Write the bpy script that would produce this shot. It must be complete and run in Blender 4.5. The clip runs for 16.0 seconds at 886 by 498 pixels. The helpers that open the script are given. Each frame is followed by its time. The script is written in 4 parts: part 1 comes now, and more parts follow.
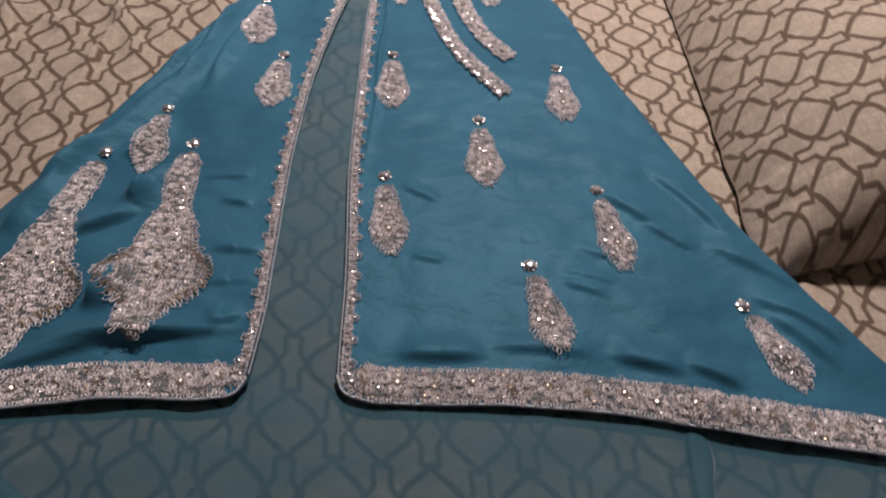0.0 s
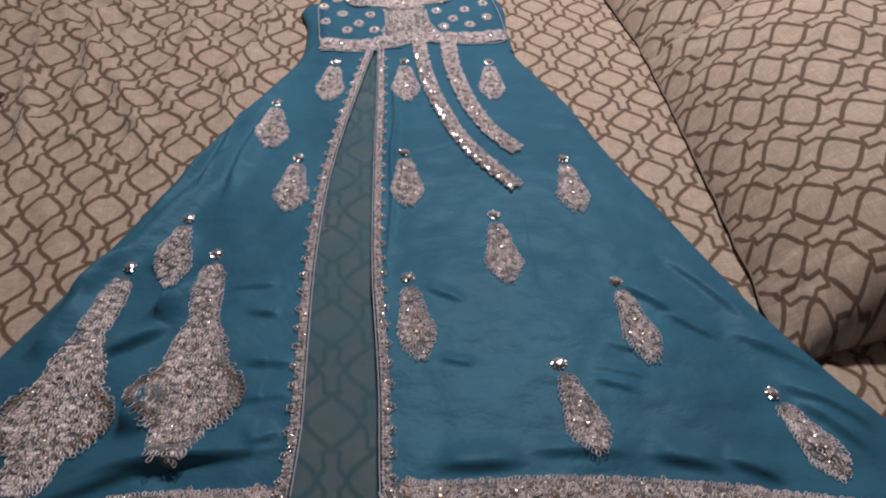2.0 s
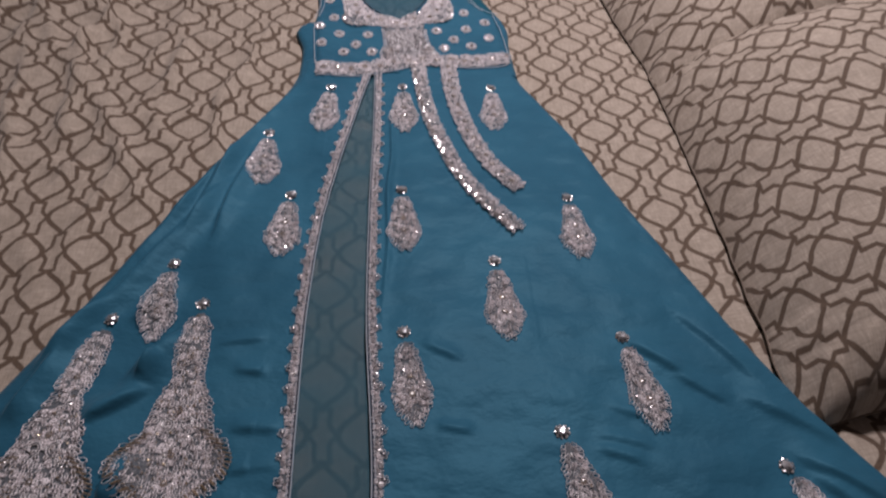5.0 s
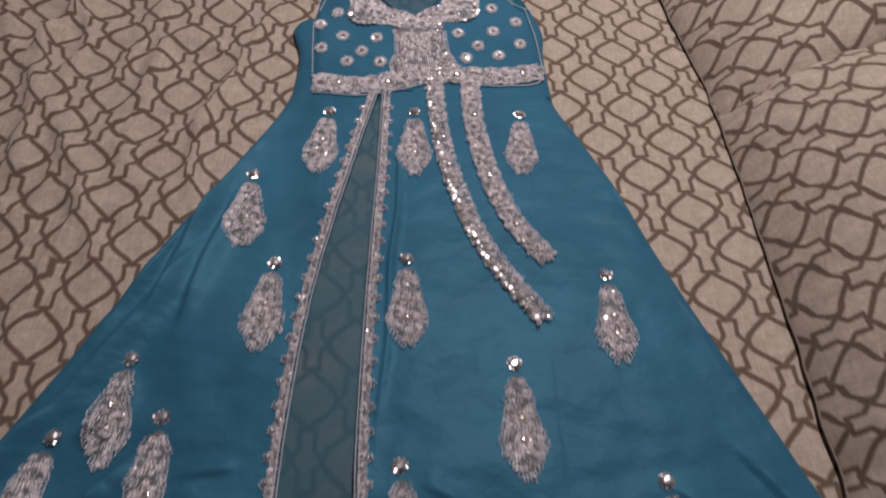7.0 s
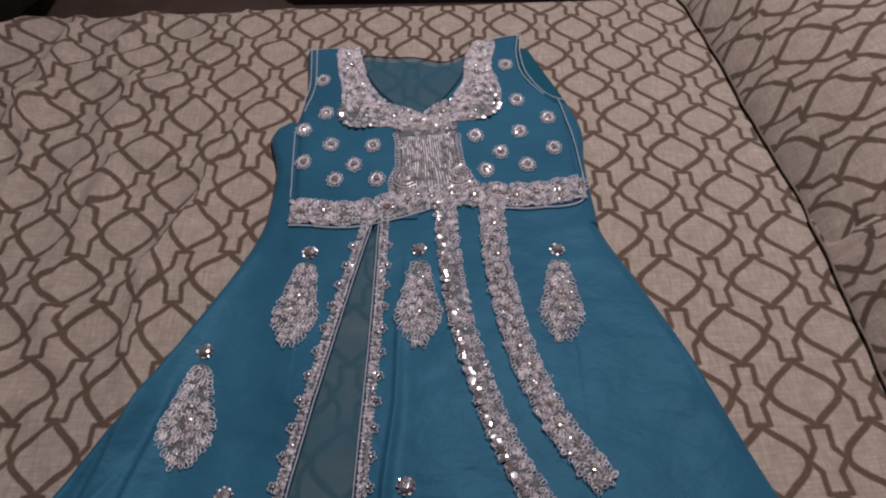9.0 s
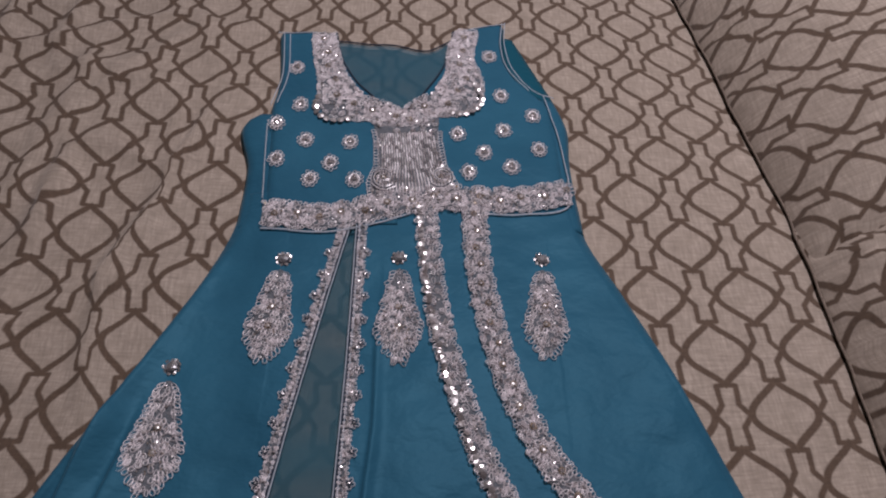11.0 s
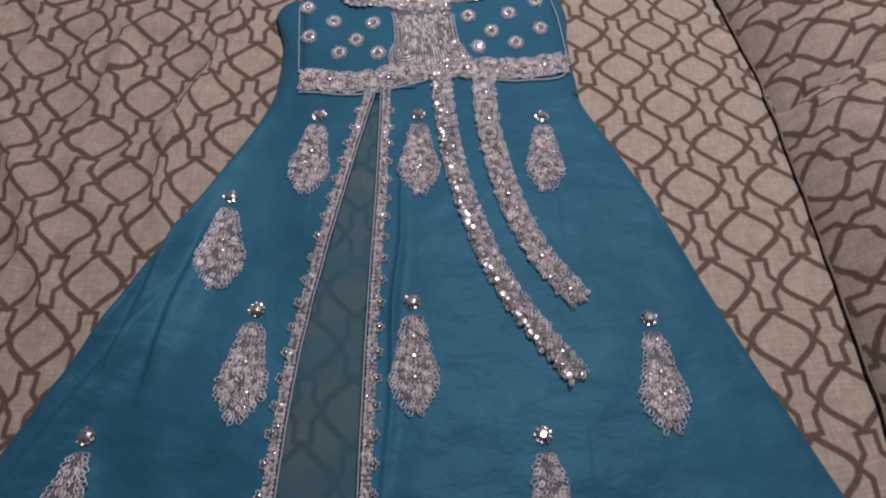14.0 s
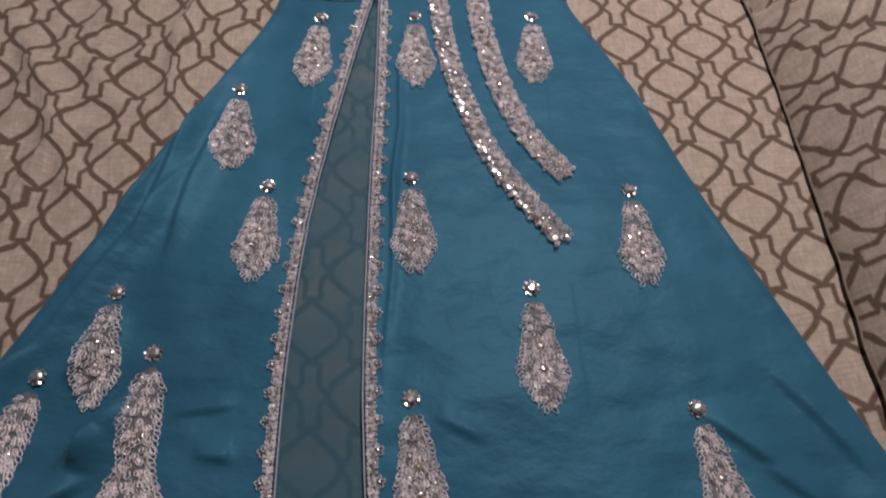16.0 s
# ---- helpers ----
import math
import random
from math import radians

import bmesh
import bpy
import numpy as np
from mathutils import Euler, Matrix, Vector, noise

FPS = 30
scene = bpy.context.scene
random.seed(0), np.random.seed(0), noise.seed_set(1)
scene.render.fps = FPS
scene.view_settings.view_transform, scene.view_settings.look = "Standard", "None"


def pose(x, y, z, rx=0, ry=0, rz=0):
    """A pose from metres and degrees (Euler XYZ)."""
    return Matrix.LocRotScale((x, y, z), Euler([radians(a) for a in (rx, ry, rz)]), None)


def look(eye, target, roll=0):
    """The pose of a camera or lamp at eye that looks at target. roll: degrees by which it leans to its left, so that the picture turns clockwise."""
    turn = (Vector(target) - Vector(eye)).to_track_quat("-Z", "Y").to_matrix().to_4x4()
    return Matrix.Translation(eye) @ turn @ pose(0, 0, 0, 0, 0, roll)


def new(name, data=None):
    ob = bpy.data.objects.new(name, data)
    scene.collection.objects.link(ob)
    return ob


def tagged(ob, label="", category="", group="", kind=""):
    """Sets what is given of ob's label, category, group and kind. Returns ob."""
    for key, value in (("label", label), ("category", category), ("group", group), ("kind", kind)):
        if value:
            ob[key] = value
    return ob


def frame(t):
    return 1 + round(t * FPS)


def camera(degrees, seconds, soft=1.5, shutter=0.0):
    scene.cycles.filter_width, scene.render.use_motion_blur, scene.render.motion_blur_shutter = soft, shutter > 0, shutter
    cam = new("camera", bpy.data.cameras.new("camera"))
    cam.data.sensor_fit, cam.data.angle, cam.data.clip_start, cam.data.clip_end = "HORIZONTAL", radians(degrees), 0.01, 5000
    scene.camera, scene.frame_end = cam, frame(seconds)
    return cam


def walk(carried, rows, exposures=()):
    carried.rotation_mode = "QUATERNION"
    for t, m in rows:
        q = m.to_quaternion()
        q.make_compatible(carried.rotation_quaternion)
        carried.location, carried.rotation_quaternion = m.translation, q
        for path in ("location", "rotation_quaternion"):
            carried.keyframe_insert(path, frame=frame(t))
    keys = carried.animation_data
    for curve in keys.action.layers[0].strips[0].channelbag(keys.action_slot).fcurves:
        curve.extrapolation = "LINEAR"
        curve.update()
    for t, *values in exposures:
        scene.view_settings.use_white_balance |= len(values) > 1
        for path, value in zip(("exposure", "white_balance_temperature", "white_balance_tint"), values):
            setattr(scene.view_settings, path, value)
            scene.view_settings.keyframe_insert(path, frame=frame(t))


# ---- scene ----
cam = camera(68.9, 16.0, soft=2.1, shutter=0.5)
PATH = [
    (0, (0.051, -1.327, 1.335), (0.13, -0.096, -0.24), 4.5),
    (0.5, (0.044, -1.313, 1.347), (0.085, -0.04, -0.195), 4.9),
    (1, (0.027, -1.304, 1.373), (0.064, 0.002, -0.141), 3.6),
    (1.5, (0.001, -1.294, 1.386), (0.092, 0.05, -0.093), 2.9),
    (2, (-0.007, -1.282, 1.388), (0.113, 0.075, -0.076), 2.7),
    (2.5, (-0.014, -1.25, 1.402), (0.129, 0.118, -0.05), 2.8),
    (3, (-0.018, -1.23, 1.414), (0.133, 0.198, 0.021), 2.7),
    (3.5, (-0.014, -1.226, 1.418), (0.132, 0.224, 0.048), 2.8),
    (4, (-0.007, -1.219, 1.417), (0.132, 0.25, 0.066), 2.7),
    (4.5, (-0.005, -1.212, 1.409), (0.127, 0.271, 0.075), 2.7),
    (4.7, (-0.003, -1.201, 1.411), (0.124, 0.233, 0.022), 2.9),
    (6.8, (0.011, -0.921, 1.425), (0.088, 0.189, -0.236), 4.0),
    (7, (0.024, -0.874, 1.418), (0.079, 0.291, -0.206), 3.2),
    (7.1, (0.018, -0.839, 1.413), (0.078, 0.224, -0.28), 3.8),
    (7.2, (0.025, -0.805, 1.402), (0.071, 0.133, -0.364), 3.7),
    (7.3, (0.023, -0.758, 1.4), (0.078, 0.066, -0.422), 4.4),
    (7.4, (0.025, -0.696, 1.417), (0.057, 0.133, -0.403), 2.2),
    (7.5, (0.019, -0.685, 1.406), (0.042, 0.309, -0.329), 1.6),
    (8, (0.046, -0.627, 1.357), (0.048, 0.471, -0.315), 0.2),
    (8.5, (0.048, -0.572, 1.346), (0.061, 0.63, -0.252), 0.9),
    (9, (0.051, -0.545, 1.321), (0.01, 0.684, -0.257), -1.8),
    (9.2, (0.045, -0.533, 1.313), (0.022, 0.645, -0.303), -0.9),
    (11.3, (0.024, -0.476, 1.328), (0.093, 0.65, -0.323), 3.7),
    (11.5, (0.021, -0.481, 1.327), (0.073, 0.635, -0.332), 2.7),
    (12, (0.025, -0.515, 1.333), (0.057, 0.603, -0.325), 1.6),
    (12.5, (0.028, -0.569, 1.341), (0.09, 0.531, -0.328), 2.7),
    (13, (0.015, -0.62, 1.346), (0.112, 0.473, -0.326), 4.7),
    (13.5, (0.01, -0.662, 1.351), (0.069, 0.407, -0.338), 3.2),
    (14, (0.018, -0.696, 1.351), (0.059, 0.359, -0.348), 2.1),
    (14.5, (0.015, -0.729, 1.343), (0.082, 0.275, -0.385), 3.3),
    (15, (0.021, -0.755, 1.347), (0.044, 0.223, -0.398), 0.5),
    (15.5, (0.02, -0.801, 1.353), (0.019, 0.207, -0.374), -0.3),
    (16, (0.02, -0.843, 1.346), (0.063, 0.14, -0.396), 1.7),
]
EXPOSURES = [(0.0, 0.44, 7000, 13), (2.0, 0.19, 6750, 13), (4.7, -0.08, 6300, 13), (7.0, -0.12, 6500, 13), (9.2, -0.50, 6200, 14), (11.5, -0.55, 6100, 14), (14.0, -0.26, 6250, 13), (16.0, -0.10, 6600, 13)]
walk(cam, [(t, look(eye, target, roll)) for t, eye, target, roll in PATH], EXPOSURES)

# ---- world and lamps ----
world = bpy.data.worlds.new("world")
scene.world = world
world.use_nodes = True
world.node_tree.nodes["Background"].inputs[0].default_value = (0.55, 0.6, 0.7, 1)
world.node_tree.nodes["Background"].inputs[1].default_value = 0.05


LAMP_XY = (0.40, 0.45)
bulb = bpy.data.lights.new("ceiling_lamp_light", "AREA")
bulb.shape, bulb.size = "DISK", 0.24
bulb.energy, bulb.color = 57, (1.0, 0.90, 0.89)
new("ceiling_lamp_light", bulb).location = (*LAMP_XY, 2.735)

BED_Z = 0.600


# ---- material helpers ----
def rgb(c):
    return (c[0], c[1], c[2], 1.0)


class Net:
    """A node material with a little arithmetic on its sockets."""

    def __init__(self, name):
        self.mat = bpy.data.materials.new(name)
        self.mat.use_nodes = True
        self.tree = self.mat.node_tree
        self.shader = self.tree.nodes["Principled BSDF"]
        self.out = self.tree.nodes["Material Output"]

    def node(self, kind, **inputs):
        n = self.tree.nodes.new(kind)
        for key, value in inputs.items():
            self.plug(n.inputs[key.replace("_", " ")], value)
        return n

    def plug(self, socket, value):
        if isinstance(value, bpy.types.NodeSocket):
            self.tree.links.new(value, socket)
        else:
            socket.default_value = value

    def math(self, op, a, b=0.0, c=0.0):
        n = self.tree.nodes.new("ShaderNodeMath")
        n.operation = op
        for socket, value in zip(n.inputs, (a, b, c)):
            self.plug(socket, value)
        return n.outputs[0]

    def noise(self, scale, detail=3.0, rough=0.55, vector=None):
        n = self.node("ShaderNodeTexNoise", Scale=scale, Detail=detail, Roughness=rough)
        self.plug(n.inputs["Vector"], vector or self.coords())
        return n.outputs["Fac"]

    def coords(self):
        return self.node("ShaderNodeTexCoord").outputs["Object"]

    def stretch(self, vector, x, y, z):
        n = self.node("ShaderNodeMapping", Vector=vector)
        n.inputs["Scale"].default_value = (x, y, z)
        return n.outputs[0]

    def mix(self, fac, a, b):
        n = self.tree.nodes.new("ShaderNodeMix")
        n.data_type = "RGBA"
        self.plug(n.inputs[0], fac)
        self.plug(n.inputs[6], a)
        self.plug(n.inputs[7], b)
        return n.outputs[2]

    def ramp(self, fac, low, high, lo=0.0, hi=1.0):
        n = self.tree.nodes.new("ShaderNodeMapRange")
        for socket, value in zip(n.inputs, (fac, low, high, lo, hi)):
            self.plug(socket, value)
        return n.outputs[0]

    def bump(self, height, strength, distance):
        n = self.node("ShaderNodeBump", Height=height, Strength=strength, Distance=distance)
        self.plug(self.shader.inputs["Normal"], n.outputs[0])
        return self

    def set(self, **inputs):
        for key, value in inputs.items():
            self.plug(self.shader.inputs[key.replace("_", " ")], value)
        return self


def ogee_cloth(name):
    """Beige slubbed cotton printed with a brown ogee lattice; the uv map is in metres."""
    n = Net(name)
    uv = n.node("ShaderNodeUVMap").outputs[0]
    sep = n.node("ShaderNodeSeparateXYZ", Vector=uv)
    wob = n.noise(14.0, 2.0, 0.5, uv)
    px = n.math("PINGPONG", n.math("ADD", n.math("DIVIDE", sep.outputs[0], 0.121), n.math("MULTIPLY", n.math("SUBTRACT", wob, 0.5), 0.05)), 0.5)
    py = n.math("PINGPONG", n.math("DIVIDE", sep.outputs[1], 0.172), 0.5)

    def ogee(x, y):
        s = n.math("DIVIDE", x, 0.315)
        q = n.math("DIVIDE", y, 0.265)
        turn = n.math("MULTIPLY", n.math("MINIMUM", q, 1.0), math.pi)
        half = n.math("MULTIPLY", turn, 0.5)
        round_side = n.math("MULTIPLY_ADD", n.math("COSINE", half), 0.5, 0.25)
        f = n.math("SUBTRACT", s, n.math("MULTIPLY_ADD", n.math("COSINE", turn), 0.25, round_side))
        gx = 1 / (0.315 * 0.121)
        slope = n.math("MULTIPLY_ADD", n.math("SINE", turn), 0.25 * math.pi, n.math("MULTIPLY", n.math("SINE", half), 0.25 * math.pi))
        gy = n.math("DIVIDE", slope, 0.265 * 0.172)
        g = n.math("SQRT", n.math("ADD", n.math("MULTIPLY", gy, gy), gx * gx))
        beyond = n.math("MULTIPLY", n.math("MAXIMUM", n.math("SUBTRACT", q, 1.0), 0.0), 0.043)
        return n.math("ADD", n.math("DIVIDE", n.math("ABSOLUTE", f), g), beyond)

    def segment(x, y, a, b):
        ax, ay, bx, by = a[0] * 0.121, a[1] * 0.172, b[0] * 0.121, b[1] * 0.172
        dx, dy = bx - ax, by - ay
        ex = n.math("SUBTRACT", n.math("MULTIPLY", x, 0.121), ax)
        ey = n.math("SUBTRACT", n.math("MULTIPLY", y, 0.172), ay)
        t = n.math("DIVIDE", n.math("ADD", n.math("MULTIPLY", ex, dx), n.math("MULTIPLY", ey, dy)), dx * dx + dy * dy)
        t = n.math("MINIMUM", n.math("MAXIMUM", t, 0.0), 1.0)
        ex = n.math("SUBTRACT", ex, n.math("MULTIPLY", t, dx))
        ey = n.math("SUBTRACT", ey, n.math("MULTIPLY", t, dy))
        return n.math("SQRT", n.math("ADD", n.math("MULTIPLY", ex, ex), n.math("MULTIPLY", ey, ey)))

    qx, qy = n.math("SUBTRACT", 0.5, px), n.math("SUBTRACT", 0.5, py)
    wide = n.math("MINIMUM", ogee(px, py), ogee(qx, qy))
    star = 1.0
    for x, y in ((px, py), (qx, qy)):
        for a, b in (((0.325, 0.0), (0.415, 0.085)), ((0.415, 0.085), (0.405, 0.232)), ((0.405, 0.232), (0.5, 0.24))):
            star = n.math("MINIMUM", segment(x, y, a, b), star)
    star = n.math("ADD", star, 0.0008)
    d = n.math("MINIMUM", wide, star)
    edge = n.math("MULTIPLY", n.math("SUBTRACT", n.noise(260.0, 2.0, 0.6, uv), 0.5), 0.0016)
    mask = n.ramp(n.math("ADD", d, edge), 0.0032, 0.0056, 1.0, 0.0)
    slub = n.math("MULTIPLY", n.noise(1.0, 4.0, 0.65, n.stretch(uv, 35, 260, 1)), n.noise(1.0, 4.0, 0.65, n.stretch(uv, 260, 35, 1)))
    slub = n.ramp(slub, 0.09, 0.44)
    blot = n.ramp(n.noise(34.0, 5.0, 0.7, uv), 0.40, 0.68)
    pale = n.mix(slub, rgb((0.246, 0.202, 0.164)), rgb((0.505, 0.422, 0.350)))
    pale = n.mix(n.math("MULTIPLY", blot, 0.55), pale, rgb((0.252, 0.206, 0.160)))
    brown = n.mix(slub, rgb((0.066, 0.041, 0.026)), rgb((0.125, 0.082, 0.054)))
    n.set(Base_Color=n.mix(mask, pale, brown), Roughness=0.85)
    n.shader.inputs["Sheen Weight"].default_value = 0.15
    weave = n.math("ADD", slub, n.noise(900.0, 2.0, 0.5, uv))
    return n.bump(weave, 0.35, 0.0012).mat


def teal_cloth(name, dark, light, rough, sheen):
    n = Net(name)
    crepe = n.noise(700.0, 2.0, 0.5)
    broad = n.ramp(n.noise(6.0, 4.0, 0.55), 0.3, 0.7)
    n.set(Base_Color=n.mix(broad, rgb(dark), rgb(light)), Roughness=rough)
    n.shader.inputs["Sheen Weight"].default_value = sheen
    n.shader.inputs["Sheen Tint"].default_value = rgb((0.30, 0.62, 0.82))
    n.shader.inputs["Specular IOR Level"].default_value = 0.20
    n.shader.inputs["Specular Tint"].default_value = rgb((0.35, 0.78, 1.0))
    n.shader.inputs["Sheen Roughness"].default_value = 0.45
    soft = n.noise(1.0, 4.0, 0.55, n.stretch(n.coords(), 11, 16, 10))
    return n.bump(n.math("ADD", n.math("MULTIPLY", crepe, 0.02), soft), 0.7, 0.009).mat


def sheer_cloth(name, colour, cover):
    """Thin georgette: part of the light goes straight through the weave."""
    n = Net(name)
    fold = n.ramp(n.noise(1.0, 4.0, 0.6, n.stretch(n.coords(), 6, 16, 6)), 0.3, 0.75, -0.10, 0.12)
    grain = n.ramp(n.noise(900.0, 2.0, 0.5), 0.3, 0.7, -0.06, 0.06)
    n.set(Base_Color=rgb(colour), Roughness=0.7, Alpha=n.math("ADD", n.math("ADD", fold, grain), cover))
    n.shader.inputs["Sheen Weight"].default_value = 0.3
    return n.bump(n.noise(700.0, 2.0), 0.3, 0.001).mat


def simple(name, dark, light, rough, metal=0.0, scale=60.0, bump=0.2, depth=0.001):
    n = Net(name)
    f = n.ramp(n.noise(scale, 4.0, 0.6), 0.3, 0.7)
    n.set(Base_Color=n.mix(f, rgb(dark), rgb(light)), Roughness=rough, Metallic=metal)
    return n.bump(n.noise(scale * 3, 3.0), bump, depth).mat


def island(name, colours, rough, metal):
    """Small pieces that differ one by one."""
    n = Net(name)
    g = n.node("ShaderNodeNewGeometry")
    r = g.outputs["Random Per Island"]
    n.set(Base_Color=n.mix(r, rgb(colours[0]), rgb(colours[1])), Metallic=metal, Roughness=n.ramp(r, 0.0, 1.0, rough[0], rough[1]))
    return n.mat


OGEE = ogee_cloth("printed_cotton")
TEAL = teal_cloth("teal_satin", (0.020, 0.085, 0.142), (0.029, 0.118, 0.188), 0.50, 0.12)
LINING = teal_cloth("teal_lining", (0.008, 0.065, 0.10), (0.010, 0.08, 0.12), 0.6, 0.1)
SHEER = sheer_cloth("sheer_teal_georgette", (0.018, 0.112, 0.162), 0.44)
SHEER_BACK = sheer_cloth("sheer_teal_bodice", (0.012, 0.110, 0.170), 0.50)
THREAD = island("silver_thread", ((0.70, 0.65, 0.67), (0.98, 0.94, 0.96)), (0.28, 0.5), 0.1)
NETTING = simple("silver_netting", (0.06, 0.09, 0.115), (0.20, 0.195, 0.21), 0.6, 0.0, 420.0, 0.8, 0.002)
SEQUIN = island("silver_sequin", ((0.62, 0.57, 0.58), (0.95, 0.92, 0.92)), (0.10, 0.42), 0.85)
GOLD = island("gold_bead", ((0.36, 0.28, 0.19), (0.56, 0.46, 0.35)), (0.25, 0.45), 0.8)
GEM = island("crystal_gem", ((0.42, 0.42, 0.46), (0.88, 0.88, 0.92)), (0.08, 0.25), 0.85)
PIPING = simple("silver_piping", (0.34, 0.39, 0.46), (0.55, 0.58, 0.63), 0.5, 0.1, 500.0)
NAVY = simple("navy_cord", (0.010, 0.018, 0.035), (0.02, 0.035, 0.06), 0.6, 0.0, 500.0)
EBONY = simple("dark_carved_wood", (0.006, 0.005, 0.005), (0.016, 0.011, 0.010), 0.35, 0.0, 30.0, 0.3, 0.002)
LEATHER = simple("black_leather", (0.007, 0.007, 0.008), (0.014, 0.013, 0.014), 0.38, 0.0, 90.0, 0.4, 0.002)
PLASTER = simple("grey_plaster", (0.40, 0.36, 0.34), (0.46, 0.42, 0.39), 0.9, 0.0, 5.0, 0.1, 0.002)
CEIL = simple("white_plaster", (0.60, 0.59, 0.57), (0.68, 0.67, 0.65), 0.9, 0.0, 5.0, 0.1, 0.002)
FLOOR = simple("brown_floor_tile", (0.085, 0.055, 0.045), (0.13, 0.088, 0.070), 0.45, 0.0, 9.0, 0.1, 0.002)
CHROME = simple("steel_knob", (0.6, 0.6, 0.6), (0.8, 0.8, 0.8), 0.2, 1.0)
MATTRESS = simple("mattress_ticking", (0.5, 0.47, 0.42), (0.6, 0.56, 0.5), 0.9)
DARKCLOTH = simple("dark_brown_cloth", (0.012, 0.008, 0.008), (0.03, 0.02, 0.018), 0.7, 0.0, 200.0)
GREYTHREAD = simple("grey_embroidery", (0.12, 0.11, 0.10), (0.2, 0.18, 0.17), 0.6, 0.0, 300.0)


# ---- mesh helpers ----
def mesh_of(name, bm, mats, smooth=True):
    me = bpy.data.meshes.new(name)
    bm.to_mesh(me)
    bm.free()
    for m in mats if isinstance(mats, (list, tuple)) else [mats]:
        me.materials.append(m)
    if smooth:
        me.polygons.foreach_set("use_smooth", [True] * len(me.polygons))
    return me


def part(name, bm, material, parent=None, label="", smooth=True):
    ob = new(name, mesh_of(name, bm, material, smooth))
    ob.parent = parent
    return tagged(ob, label) if label else ob


def raw(name, verts, faces, mats, parent=None, label="", index=None, smooth=False):
    me = bpy.data.meshes.new(name)
    me.from_pydata([tuple(v) for v in verts], [], faces)
    for m in mats if isinstance(mats, (list, tuple)) else [mats]:
        me.materials.append(m)
    if index is not None:
        me.polygons.foreach_set("material_index", index)
    if smooth:
        me.polygons.foreach_set("use_smooth", [True] * len(me.polygons))
    me.update()
    ob = new(name, me)
    ob.parent = parent
    return tagged(ob, label) if label else ob


def box(bm, lo, hi, bevel=0.0):
    r = bmesh.ops.create_cube(bm, size=1.0)
    for v in r["verts"]:
        v.co = Vector([(lo[i] + hi[i]) / 2 + v.co[i] * (hi[i] - lo[i]) for i in range(3)])
    if bevel:
        edges = list({e for v in r["verts"] for e in v.link_edges})
        bmesh.ops.bevel(bm, geom=edges, offset=bevel, segments=2, profile=0.7, affect="EDGES")


def boxed(name, lo, hi, mat, parent=None, bevel=0.004, label="", smooth=False):
    bm = bmesh.new()
    box(bm, lo, hi, bevel)
    return part(name, bm, mat, parent, label, smooth)


def spline(points, count):
    """A smooth curve through a few points (centripetal enough for cloth edges)."""
    p = np.array(points, float)
    seg = np.r_[0, np.cumsum(np.linalg.norm(np.diff(p, axis=0), axis=1))]
    t = np.linspace(0, seg[-1], count)
    m = np.gradient(p, seg, axis=0)
    i = np.clip(np.searchsorted(seg, t, "right") - 1, 0, len(p) - 2)
    h = (seg[i + 1] - seg[i])[:, None]
    s = ((t - seg[i]) / h[:, 0])[:, None]
    return (2 * s**3 - 3 * s**2 + 1) * p[i] + (s**3 - 2 * s**2 + s) * h * m[i] + (3 * s**2 - 2 * s**3) * p[i + 1] + (s**3 - s**2) * h * m[i + 1]


def along(points):
    """x as a smooth function of y from a few points, listed from low y to high."""
    c = spline(points, 200)
    return lambda y: float(np.interp(y, c[:, 1], c[:, 0]))


def wave(x, y, scale, seed=0.0):
    return noise.noise(Vector((x * scale + seed * 7.3, y * scale - seed * 3.1, seed)))


def tube(path, radius, sides=5):
    """Vertices and faces of a cord along a path."""
    verts, faces = [], []
    n = len(path)
    for i, c in enumerate(path):
        c = Vector(c)
        d = (Vector(path[min(i + 1, n - 1)]) - Vector(path[max(i - 1, 0)])).normalized()
        side = d.cross(Vector((0, 0, 1))).normalized()
        up = side.cross(d)
        for k in range(sides):
            a = 2 * math.pi * k / sides
            verts.append(c + radius * (math.cos(a) * side + math.sin(a) * up))
    for i in range(n - 1):
        for k in range(sides):
            a, b = i * sides + k, i * sides + (k + 1) % sides
            faces.append((a, b, b + sides, a + sides))
    faces.append(tuple(range(sides))[::-1])
    faces.append(tuple(range((n - 1) * sides, n * sides)))
    return verts, faces


# ---- the room ----
def wall(name, lo, hi, mat=PLASTER, label="plain grey plaster wall"):
    return tagged(boxed(name, lo, hi, mat, bevel=0), label, "wall", kind="structure")


tagged(boxed("floor", (-2.6, -2.6, -0.12), (3.0, 2.15, 0.0), FLOOR, bevel=0), "dark brown tiled floor of the bedroom", "floor", kind="structure")
wall("wall_far", (-2.6, 2.15, -0.12), (3.0, 2.27, 2.8))
wall("wall_near", (-2.6, -2.72, -0.12), (3.0, -2.6, 2.8))
wall("wall_side_a", (-2.72, -2.72, -0.12), (-2.6, 2.27, 2.8))
wall("wall_side_b", (3.0, -2.72, -0.12), (3.12, 2.27, 2.8))
tagged(boxed("ceiling", (-2.72, -2.72, 2.8), (3.12, 2.27, 2.92), CEIL, bevel=0), "white plaster ceiling", "ceiling", kind="structure")

# ---- the bed ----
TURN_BED = radians(2.4)
BX0, BX1, BY0, BY1 = -1.45, 1.40, -1.30, 0.658


def bed_place(u, v):
    """From the bed's own axes to the world."""
    c, s = math.cos(TURN_BED), math.sin(TURN_BED)
    return u * c - v * s, u * s + v * c


